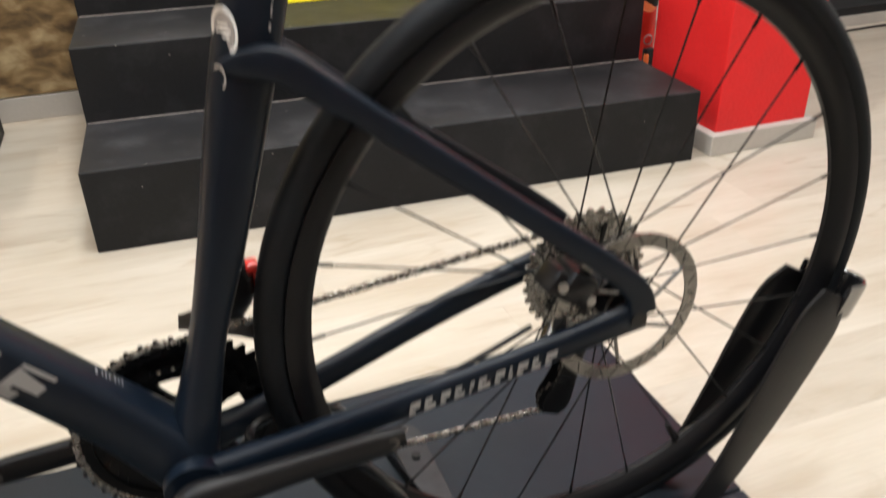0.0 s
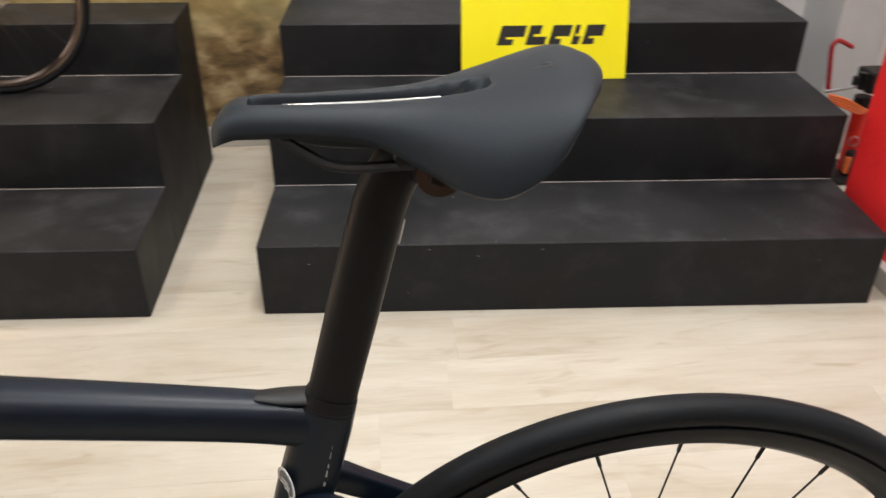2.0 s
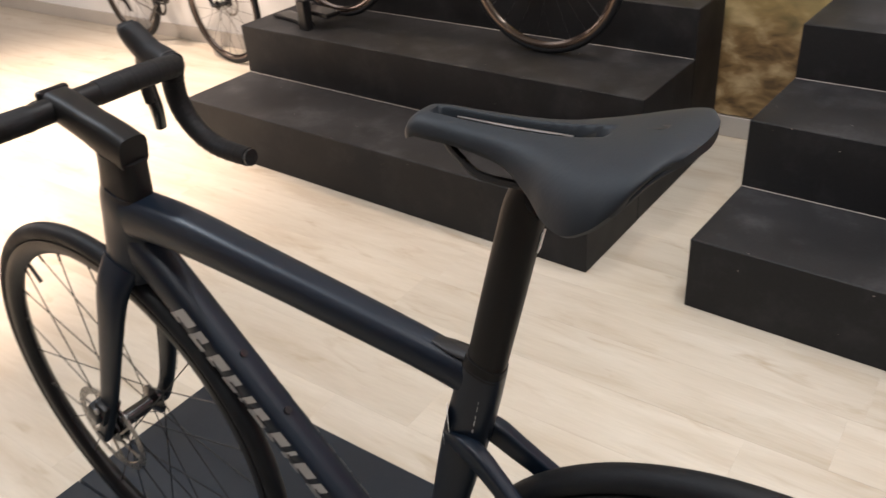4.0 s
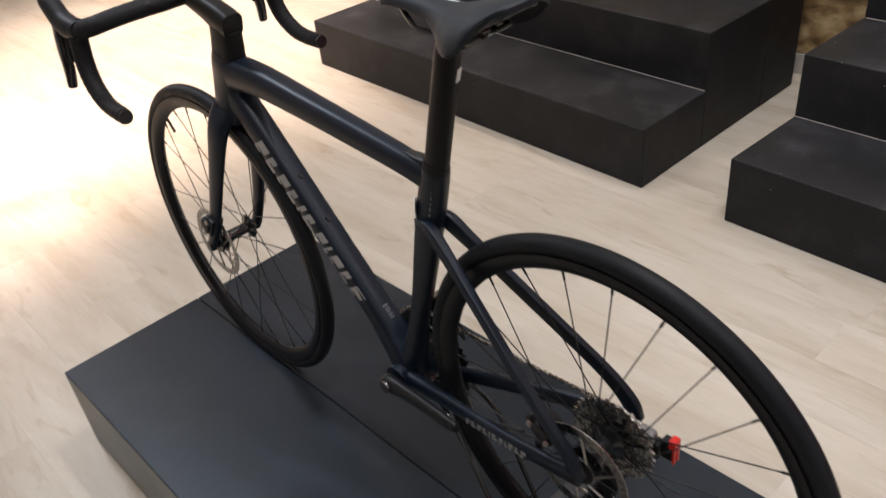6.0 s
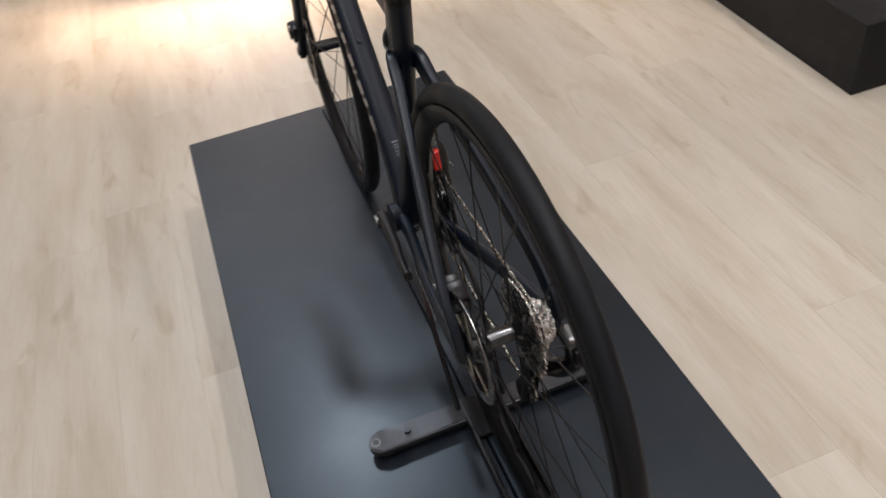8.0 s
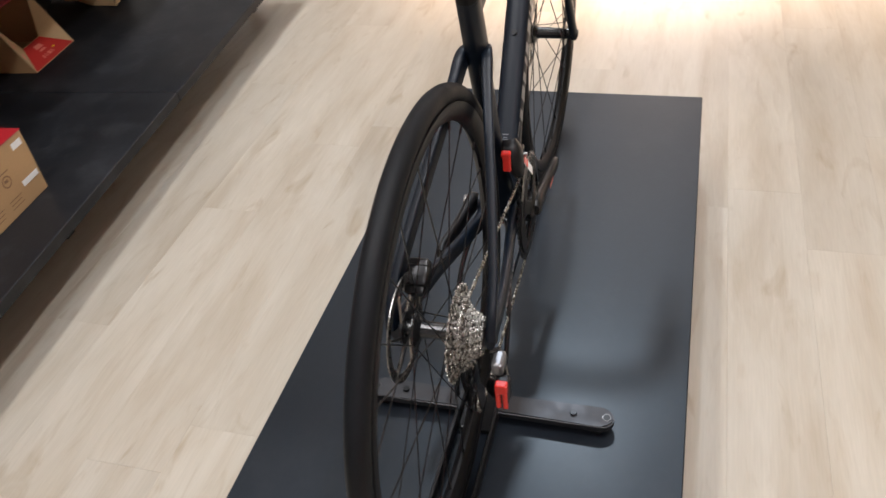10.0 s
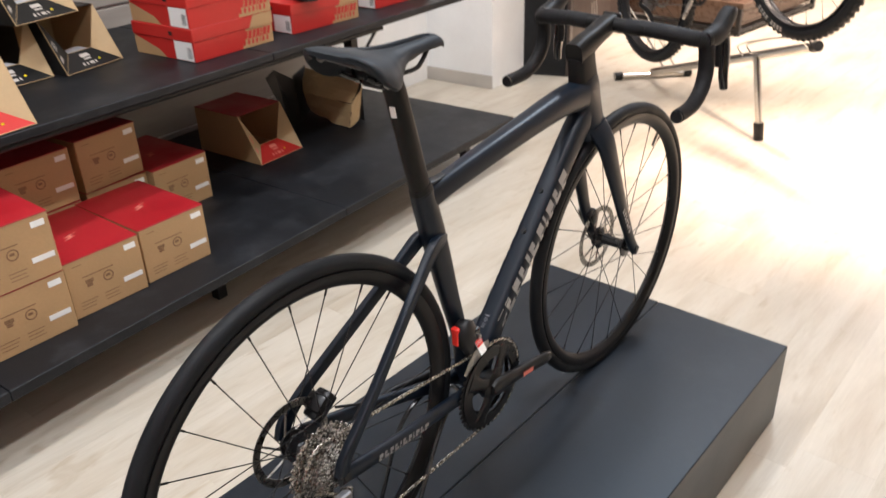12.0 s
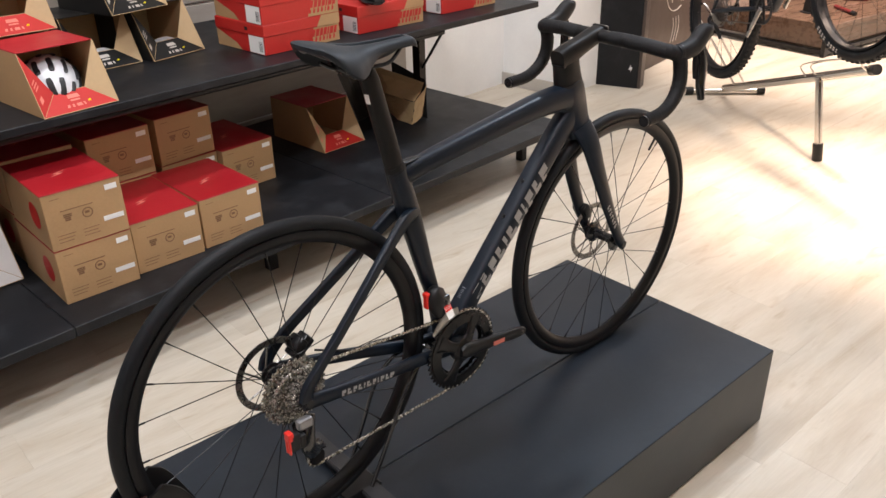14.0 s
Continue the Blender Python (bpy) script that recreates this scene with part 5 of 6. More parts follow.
def saddle_cover():
    """Short-nosed saddle with a sunken slot and turned-down wings."""
    bm = bmesh.new()
    L, N, K = 0.243, 110, 96
    key = [(0, 0.012, 0.962, 0.008), (0.03, 0.018, 0.969, 0.012), (0.10, 0.0215, 0.9725, 0.014), (0.25, 0.0245, 0.9725, 0.014), (0.42, 0.031, 0.973, 0.019), (0.54, 0.045, 0.9745, 0.033), (0.63, 0.062, 0.977, 0.043), (0.72, 0.0735, 0.981, 0.046), (0.82, 0.0765, 0.987, 0.042), (0.90, 0.0750, 0.9910, 0.034), (0.96, 0.067, 0.992, 0.025), (1.0, 0.048, 0.990, 0.015)]
    ss = [k[0] for k in key]
    top, bot, sunk = [], [], []
    for i in range(N + 1):
        s = 0.5 - 0.5 * math.cos(math.pi * i / N)
        w, z, dr = (ease(s, ss, [k[j] for k in key]) for j in (1, 2, 3))
        rt, rb = [], []
        for k in range(K + 1):
            u = -1 + 2 * k / K
            x = -0.344 + L * s - 0.023 * u * u * (max(0, s - 0.65) / 0.35) ** 1.6
            y = w * math.sin(u * math.pi / 2 * 0.96)
            zz = z - dr * abs(u) ** 2.6
            if 0.10 < s < 0.71:
                hole = math.sin((s - 0.10) / 0.61 * math.pi) ** 0.4
                zz -= 0.027 * hole * math.exp(-(y / (0.0050 + 0.0042 * s)) ** 4)
            if s < 0.06:
                zz -= (0.06 - s) / 0.06 * 0.004
            rt.append(bm.verts.new((x, y, zz)))
            rb.append(bm.verts.new((x, y * 0.93, zz - 0.004 - 0.004 * (1 - abs(u)))))
        sunk.append(0.92 * (0.0050 + 0.0042 * s) if 0.12 < s < 0.69 else 0)
        top.append(rt)
        bot.append(rb)
    for i in range(N):
        for k in range(K):
            f = bm.faces.new((top[i][k], top[i][k + 1], top[i + 1][k + 1], top[i + 1][k]))
            f.material_index = int(sunk[i] and abs(top[i][k].co.y + top[i][k + 1].co.y) / 2 < sunk[i])
            bm.faces.new((bot[i][k], bot[i + 1][k], bot[i + 1][k + 1], bot[i][k + 1]))
        bm.faces.new((top[i][0], top[i + 1][0], bot[i + 1][0], bot[i][0]))
        bm.faces.new((top[i][K], bot[i][K], bot[i + 1][K], top[i + 1][K]))
    for k in range(K):
        bm.faces.new((top[0][k], bot[0][k], bot[0][k + 1], top[0][k + 1]))
        bm.faces.new((top[N][k], top[N][k + 1], bot[N][k + 1], bot[N][k]))
    return bm


saddle = part("saddle", saddle_cover(), SADDLE_MAT, bike, "dark grey short-nosed saddle with a centre slot", True)
saddle.data.materials.append(BLACK_PRINT)  # black colour for the shade inside the open slot
for s in (-1, 1):
    part("rail", tube(bmesh.new(), [(-0.305, s * 0.012, 0.955), (-0.288, s * 0.017, 0.944), (-0.265, s * 0.0215, 0.9345), (-0.22, s * 0.022, 0.9345), (-0.185, s * 0.023, 0.932), (-0.155, s * 0.026, 0.947)], 0.0036, 8, 5), BLACK_METAL, saddle, "black saddle rail", True)
part("tail_plate", loft(bmesh.new(), [(-0.136, -0.040, 0.967, 0.004, 0.003), (-0.120, -0.024, 0.977, 0.006, 0.004), (-0.115, 0, 0.981, 0.007, 0.004), (-0.120, 0.024, 0.977, 0.006, 0.004), (-0.136, 0.040, 0.967, 0.004, 0.003)], (1, 0, 0), 10, 4), SATIN_STEEL, saddle, "grey plastic underside at the tail", True)
# black strip added as the darkness down in the slot
part("slot_floor", loft(bmesh.new(), [(-0.322, 0, 0.9545, 0.003, 0.0006), (-0.25, 0, 0.9535, 0.0066, 0.0006), (-0.18, 0, 0.9560, 0.0066, 0.0006)], sub=3), BLACK_PRINT, saddle)
part("slot_insert", loft(bmesh.new(), [(-0.300, 0.002, 0.9680, 0.0008, 0.0006), (-0.25, 0.0025, 0.9680, 0.0017, 0.0006), (-0.200, 0.002, 0.9700, 0.0012, 0.0006)], sub=3), STEEL, saddle, "bright metal strip in the slot")
bm = bmesh.new()
q = [(0.0, 0.0), (0.012, 0.004), (0.005, 0.006), (0.016, 0.013), (-0.001, 0.007), (0.005, 0.004), (-0.01, -0.002)]
bm.faces.new([bm.verts.new((-0.135 + x, -0.004 + y, 0.9900 + 0.05 * x)) for x, y in q])
part("emblem", bm, BLACK_METAL, saddle)

# stem and handlebar
sm = loft(bmesh.new(), [(-0.797, 0, 0.786, 0.020, 0.037), (-0.790, 0, 0.815, 0.0195, 0.0345), (-0.786, 0, 0.838, 0.0195, 0.033)], power=3.2, sub=3)
loft(sm, [(-0.757, 0, 0.8445, 0.0195, 0.022), (-0.79, 0, 0.853, 0.0195, 0.024), (-0.83, 0, 0.866, 0.0190, 0.020), (-0.868, 0, 0.878, 0.0200, 0.0185), (-0.893, 0, 0.884, 0.0205, 0.0175)], power=3.4, sub=4)
stem = part("stem", sm, POST_MAT, bike, "angular matt black stem", True)
part("face_plate", box(-0.904, -0.893, -0.021, 0.021, 0.862, 0.902, 0.004), BLACK_METAL, stem)
part("top_cap", loft(bmesh.new(), [(-0.797, 0, 0.783, 0.0225, 0.040), (-0.796, 0, 0.789, 0.0215, 0.038)], power=2.6, sub=1), BLACK_PLASTIC, stem, smooth=True)
part("computer_mount", loft(bmesh.new(), [(-0.90, 0.0, 0.872, 0.012, 0.004), (-0.925, 0.0, 0.872, 0.012, 0.004), (-0.945, 0, 0.874, 0.016, 0.004)], sub=3), BLACK_PLASTIC, stem, smooth=True)
hb = tube(bmesh.new(), [(-0.882, -0.09, 0.881), (-0.882, 0.09, 0.881)], 0.0150, 16, 1, (0, 0, 1))
bar = part("handlebar", hb, POST_MAT, bike, "black drop handlebar wound with tape", True)
for s in (-1, 1):
    pts = [(-0.882, s * 0.045, 0.881), (-0.884, s * 0.095, 0.881), (-0.890, s * 0.140, 0.878), (-0.902, s * 0.173, 0.872), (-0.920, s * 0.188, 0.866), (-0.932, s * 0.1935, 0.855), (-0.939, s * 0.1945, 0.830), (-0.938, s * 0.1965, 0.800), (-0.923, s * 0.199, 0.772), (-0.895, s * 0.201, 0.752), (-0.865, s * 0.202, 0.744), (-0.816, s * 0.203, 0.742)]
    girth = [0.0158] * 8 + [0.0154, 0.0148, 0.0143, 0.0138]
    tp = loft(bmesh.new(), [(*p, g, g) for p, g in zip(pts, girth)], (1, 0, 0), 16, 8)
    part("bar_tape", tp, TAPE, bar, "black grained bar tape", True)
    wraps = bmesh.new()
    sp_pts = spline(pts, 10)
    for k in range(6, len(sp_pts) - 3, 4):
        a, b = Vector(sp_pts[k]), Vector(sp_pts[k + 1])
        g = 0.0160 - 0.0022 * max(0.0, (k / len(sp_pts) - 0.66) / 0.34)
        loft(wraps, [(*a, g, g), (*(a.lerp(b, 0.5)), g + 0.0005, g + 0.0005), (*b, g, g)], (1, 0, 0.3), 14, 1, caps=False)
    part("tape_edges", wraps, TAPE, bar, smooth=True)
    part("bar_plug", rod(bmesh.new(), (-0.817, s * 0.203, 0.742), (-0.810, s * 0.2032, 0.742), 0.0124, 16), GLOSS_BLACK, bar, "glossy black end plug")
    hd = loft(bmesh.new(), [(-0.922, s * 0.1915, 0.866, 0.0165, 0.016), (-0.950, s * 0.1955, 0.868, 0.0175, 0.019), (-0.978, s * 0.1965, 0.874, 0.0168, 0.021), (-1.000, s * 0.1965, 0.890, 0.0165, 0.021), (-1.018, s * 0.1965, 0.905, 0.0155, 0.017), (-1.022, s * 0.1965, 0.914, 0.011, 0.009)], (0, 1, 0), 16, 5, 2.6)
    shifter = part("brake_shifter", hd, HOOD, bike, "black rubber brake hood", True)
    part("hood_band", loft(bmesh.new(), [(-0.928, s * 0.1920, 0.8665, 0.0175, 0.0175), (-0.933, s * 0.1925, 0.8665, 0.0178, 0.0178)], (0, 1, 0), 16, 1, 2.4), BLACK_PLASTIC, shifter, smooth=True)
    part("brake_lever", loft(bmesh.new(), [(-0.992, s * 0.1975, 0.880, 0.0095, 0.013), (-1.008, s * 0.1985, 0.850, 0.0095, 0.013), (-1.014, s * 0.2005, 0.815, 0.0095, 0.015), (-1.012, s * 0.2035, 0.780, 0.0095, 0.011), (-1.018, s * 0.2065, 0.748, 0.0085, 0.0075)], (0, 1, 0), 12, 5, 2.4), GLOSS_BLACK, shifter, "glossy black lever blade", True)
    part("shift_paddle", loft(bmesh.new(), [(-0.995, s * 0.1935, 0.858, 0.007, 0.006), (-1.005, s * 0.1915, 0.825, 0.009, 0.008), (-1.008, s * 0.1935, 0.795, 0.008, 0.007)], (0, 1, 0), 10, 4), BLACK_PLASTIC, shifter, smooth=True)

# wheels
front = wheel(bike, "front_wheel", -0.979, 0.337, 0.342, 0.0142, 0.026, 24, -0.034, 0.036, -0.0445, spin=13.0)
rear = wheel(bike, "rear_wheel", 0.002, 0.3575, 0.343, 0.0142, 0.026, 24, -0.038, 0.015, -0.0555, valve_at=-1.1, spin=13.2)
teeth = [33, 28, 24, 21, 19, 17, 16, 15, 14, 13, 12, 11]
for i, n in enumerate(teeth):
    bm = bmesh.new()
    r = n * 0.0127 / (2 * math.pi)
    y = 0.0215 + i * 0.0033
    gear(bm, n, r + 0.001, y, y + 0.0019, max(0.012, r - (0.013 if i == 0 else 0.016)), 0.0052)
    part("sprocket", bm, CASSETTE, rear, "toothed steel sprocket")
    if i == 0:
        for k in range(7):
            a = 2 * math.pi * k / 7
            arm = bmesh.new()
            loft(arm, [(0.014 * math.cos(a), y + 0.001, 0.014 * math.sin(a), 0.0045, 0.0012), (0.034 * math.cos(a + 0.16), y + 0.001, 0.034 * math.sin(a + 0.16), 0.0026, 0.0012), ((r - 0.010) * math.cos(a + 0.3), y + 0.001, (r - 0.010) * math.sin(a + 0.3), 0.0040, 0.0012)], (-math.sin(a), 0, math.cos(a)), 6, 3, 3)
            part("sprocket_arm", arm, BLACK_METAL, rear)
part("freehub", rod(bmesh.new(), (0, 0.018, 0), (0, 0.0605, 0), 0.0155, 18), DARK_STEEL, rear)

# bars and fork are turned a little to the bike's right
steer_at = Vector((-0.80, 0, 0.782))
STEER = Matrix.Translation(steer_at) @ Matrix.Rotation(radians(-1.4), 4, Vector((0.307, 0, 0.952))) @ Matrix.Translation(-steer_at)
for ob in bike.children:
    if ob.name.split(".")[0] in ("fork", "front_wheel", "stem", "handlebar", "brake_shifter"):
        ob.matrix_basis = STEER @ ob.matrix_basis

# cranks and chainrings
BBC = (-0.412, 0, 0.272)
outer = part("chainring", gear(bmesh.new(), 46, 0.0945, 0.0455, 0.048, 0.081, 0.0072, BBC), BLACK_METAL, bike, "black toothed chainring", True)
part("chainring", gear(bmesh.new(), 35, 0.0707, 0.0385, 0.0405, 0.060, 0.0045, BBC), BLACK_METAL, bike, "small black toothed chainring", True)
cr = bmesh.new()
revolve(cr, [(0.0892, 0.0482), (0.0892, 0.0505), (0.066, 0.0535), (0.064, 0.0495)], 64, True, BBC)
for k in range(4):
    a = k * math.pi / 2 + 0.55
    c, s = math.cos(a), math.sin(a)
    arm = bmesh.new()
    loft(arm, [(BBC[0] + 0.012 * c, 0.0545, BBC[2] + 0.012 * s, 0.018, 0.006), (BBC[0] + 0.045 * c, 0.0525, BBC[2] + 0.045 * s, 0.0125, 0.0045), (BBC[0] + 0.079 * c, 0.0500, BBC[2] + 0.079 * s, 0.024, 0.003)], (-s, 0, c), 10, 4, 2.6)
    part("spider_arm", arm, BLACK_METAL, outer, smooth=True)
part("cover_ring", cr, BLACK_METAL, outer, smooth=True)
cr = bmesh.new()
revolve(cr, [(0.0001, 0.043), (0.03, 0.043), (0.03, 0.056), (0.022, 0.0615), (0.0001, 0.0615)], 28, False, BBC)
part("axle_boss", cr, BLACK_METAL, outer, smooth=True)
ang = math.radians(187)
c, s = math.cos(ang), math.sin(ang)
for side, sg in (("drive", 1), ("other", -1)):
    y0, y1 = (0.060, 0.070) if sg > 0 else (-0.058, -0.071)
    ca, sa = c * sg, s * sg
    arm = loft(bmesh.new(), [(BBC[0] - 0.017 * ca, y0, BBC[2] - 0.017 * sa, 0.010, 0.010), (BBC[0], y0, BBC[2], 0.0115, 0.0185), (BBC[0] + 0.04 * ca, y0 * 1.03, BBC[2] + 0.04 * sa, 0.0095, 0.0160), (BBC[0] + 0.10 * ca, (y0 + y1) / 2, BBC[2] + 0.10 * sa, 0.0078, 0.0138), (BBC[0] + 0.158 * ca, y1, BBC[2] + 0.158 * sa, 0.0072, 0.0138), (BBC[0] + 0.182 * ca, y1, BBC[2] + 0.182 * sa, 0.0066, 0.0085)], (0, 1, 0), 16, 5, 2.8)
    ob = part("crank_arm", arm, BLACK_PLASTIC, bike, "black crank arm without pedal", True)
    e = Vector((BBC[0] + 0.17 * ca, y1, BBC[2] + 0.17 * sa))
    part("pedal_hole", rod(bmesh.new(), e - Vector((0, 0.0072, 0)), e + Vector((0, 0.0072, 0)), 0.0062, 12), DARK_STEEL, ob)
    if sg > 0:
        bm = bmesh.new()
        mark_row(bm, (BBC[0] + 0.075 * ca, 0.0745, BBC[2] + 0.075 * sa + 0.006), (ca, 0.0, sa), (0, 0, 1), [0.036], 0.011, 0, 0, 0.0, False)
        part("crank_sticker", bm, PINK_PRINT, ob, "pale red sticker", m=pose(0, 0.0012, -0.012))
    else:
        part("axle_cap", rod(bmesh.new(), (BBC[0], -0.0685, BBC[2]), (BBC[0], -0.073, BBC[2]), 0.012, 16), DARK_STEEL, ob)

# chain
ch = bmesh.new()


def chain_run(points):
    pts = [Vector(p) for p in points]
    run = []
    for a, b in zip(pts, pts[1:]):
        n = max(1, round((b - a).length / 0.0127))
        run += [a.lerp(b, k / n) for k in range(n)]
    run.append(pts[-1])
    for i, (a, b) in enumerate(zip(run, run[1:])):
        w = 0.0026 if i % 2 else 0.0019
        loft(ch, [(*a.lerp(b, -0.2), w, 0.0030), (*a.lerp(b, 0.1), w, 0.0044), (*a.lerp(b, 0.5), w, 0.0031), (*a.lerp(b, 0.9), w, 0.0044), (*a.lerp(b, 1.2), w, 0.0030)], (0, 1, 0), 6, 1)


def arc(cx, cz, y, r, a0, a1, n):
    return [(cx + r * math.cos(radians(a0 + (a1 - a0) * k / n)), y, cz + r * math.sin(radians(a0 + (a1 - a0) * k / n))) for k in range(n + 1)]


PU, PL = (0.000, 0.272), (-0.022, 0.192)
chain_run(arc(BBC[0], BBC[2], 0.0465, 0.0940, 270, 84, 24) + arc(0.002, 0.3575, 0.034, 0.050, 90, -60, 10))
chain_run([(0.024, 0.034, 0.316)] + arc(PU[0], PU[1], 0.036, 0.017, 20, 160, 4)[::-1][:3] + arc(PL[0], PL[1], 0.037, 0.020, 60, -90, 5) + [(BBC[0] + 0.01, 0.0455, BBC[2] - 0.0940)])
part("chain", ch, CASSETTE, bike, "dark oiled bicycle chain", True)

# derailleurs and brakes
mech = loft(bmesh.new(), [(0.004, 0.078, 0.335, 0.008, 0.011), (0.016, 0.088, 0.310, 0.009, 0.013), (0.022, 0.092, 0.276, 0.011, 0.015), (0.006, 0.082, 0.250, 0.012, 0.016), (-0.014, 0.064, 0.240, 0.010, 0.014)], (0, 1, 0), 14, 5, 2.8)
derail = part("rear_derailleur", mech, GLOSS_BLACK, bike, "black electronic rear derailleur", True, pose(0, -0.0045, 0))
part("knuckle", box(0.006, 0.038, 0.078, 0.095, 0.318, 0.340, 0.005), GREY_METAL, derail, "grey metal knuckle")
part("battery", box(0.044, 0.0640, 0.090, 0.106, 0.292, 0.329, 0.003), BLACK_PLASTIC, derail)
part("battery_cover", add_box(add_box(box(0.0642, 0.0685, 0.0895, 0.0965, 0.288, 0.332, 0.002), 0.0642, 0.0685, 0.0990, 0.1060, 0.288, 0.332, 0.002), 0.057, 0.0690, 0.0895, 0.1060, 0.318, 0.335, 0.002), RED_PLASTIC, derail, "bright red battery cover")
part("battery_neck", box(0.030, 0.046, 0.084, 0.104, 0.288, 0.318, 0.004), BLACK_PLASTIC, derail)
for yy in (0.0255, 0.0445):
    part("cage_plate", loft(bmesh.new(), [(PU[0] + 0.006, yy, PU[1] + 0.016, 0.0012, 0.011), (PU[0], yy, PU[1], 0.0012, 0.015), ((PU[0] + PL[0]) / 2 + 0.004, yy, (PU[1] + PL[1]) / 2, 0.0012, 0.0115), (PL[0], yy, PL[1], 0.0012, 0.0175), (PL[0] - 0.006, yy, PL[1] - 0.014, 0.0012, 0.010)], (0, 1, 0), 14, 4), BLACK_METAL, derail, "black derailleur cage", True)
for p, n in ((PU, 12), (PL, 14)):
    part("pulley", gear(bmesh.new(), n, 0.0165 if n == 12 else 0.0195, 0.0325, 0.036, 0.004, 0.003, (p[0], 0, p[1])), BLACK_PLASTIC, derail)

fd = loft(bmesh.new(), [(-0.362, 0.030, 0.442, 0.012, 0.012), (-0.354, 0.034, 0.430, 0.017, 0.024), (-0.352, 0.039, 0.408, 0.016, 0.023), (-0.354, 0.046, 0.384, 0.009, 0.015)], (0, 1, 0), 14, 4, 3)
fdo = part("front_derailleur", fd, BLACK_PLASTIC, bike, "black electronic front derailleur with a red battery", True)
part("battery_cover", add_box(box(-0.3300, -0.3240, 0.024, 0.038, 0.404, 0.438, 0.003), -0.336, -0.3235, 0.022, 0.038, 0.431, 0.441, 0.003), RED_PLASTIC, fdo, "red battery cover")
part("link_bolt", rod(bmesh.new(), (-0.368, 0.050, 0.412), (-0.368, 0.0575, 0.412), 0.004, 10), STEEL, fdo)
part("link_plate", box(-0.378, -0.352, 0.044, 0.052, 0.398, 0.428, 0.004), GLOSS_BLACK, fdo, "glossy black link plate")
cage = loft(bmesh.new(), [(-0.325, 0.0535, 0.345, 0.0012, 0.005), (-0.345, 0.0535, 0.362, 0.0012, 0.011), (-0.370, 0.0535, 0.376, 0.0012, 0.014), (-0.398, 0.0535, 0.381, 0.0012, 0.008)], (0, 1, 0), 12, 4)
part("cage", cage, STEEL, fdo, "silver cage plate", True)
tagm = pose(-0.368, 0.0575, 0.392, 62, 0, 190)
tagp = part("warning_tag", box(-0.011, 0.011, -0.0155, 0.0155, 0, 0.0006), WHITE_PRINT, fdo, "white and red paper tag", m=tagm)
part("tag_band", box(-0.0105, 0.0105, 0.001, 0.0148, 0.0008, 0.0012), RED_PLASTIC, tagp)
word = bpy.data.curves.new("stop_word", "FONT")
word.body, word.size, word.align_x, word.extrude = "STOP", 0.0085, "CENTER", 0.0001
word_ob = bpy.data.objects.new("stop_word", word)
word_mesh = bpy.data.meshes.new_from_object(word_ob)
bpy.data.objects.remove(word_ob)
word_mesh.materials.clear()
word_mesh.materials.append(WHITE_PRINT)
stop = new("stop_word", word_mesh)
stop.parent = tagp
stop.matrix_basis = pose(0, 0.005, 0.0014)

for (x, y, z, o, nm) in ((-0.062, -0.051, 0.397, 35, "rear"), (-0.948, -0.056, 0.402, -58, "front")):
    cal = add_box(box(-0.027, 0.027, -0.014, 0.017, -0.013, 0.013, 0.005), -0.016, 0.016, -0.020, 0.02, -0.009, 0.02, 0.006)
    cob = part("brake_caliper", cal, BLACK_METAL, bike, "black disc brake caliper", True, pose(x, y, z, 0, o, 0))
    part("caliper_bolt", rod(bmesh.new(), (-0.018, -0.016, 0), (-0.018, -0.0195, 0), 0.005, 10), STEEL, cob)
    part("caliper_bolt", rod(bmesh.new(), (0.018, -0.016, 0), (0.018, -0.0195, 0), 0.005, 10), STEEL, cob)
part("brake_hose", tube(bmesh.new(), [(-0.10, -0.056, 0.365), (-0.15, -0.052, 0.342), (-0.20, -0.047, 0.322)], 0.0026, 8, 4), BLACK_PLASTIC, bike, smooth=True)

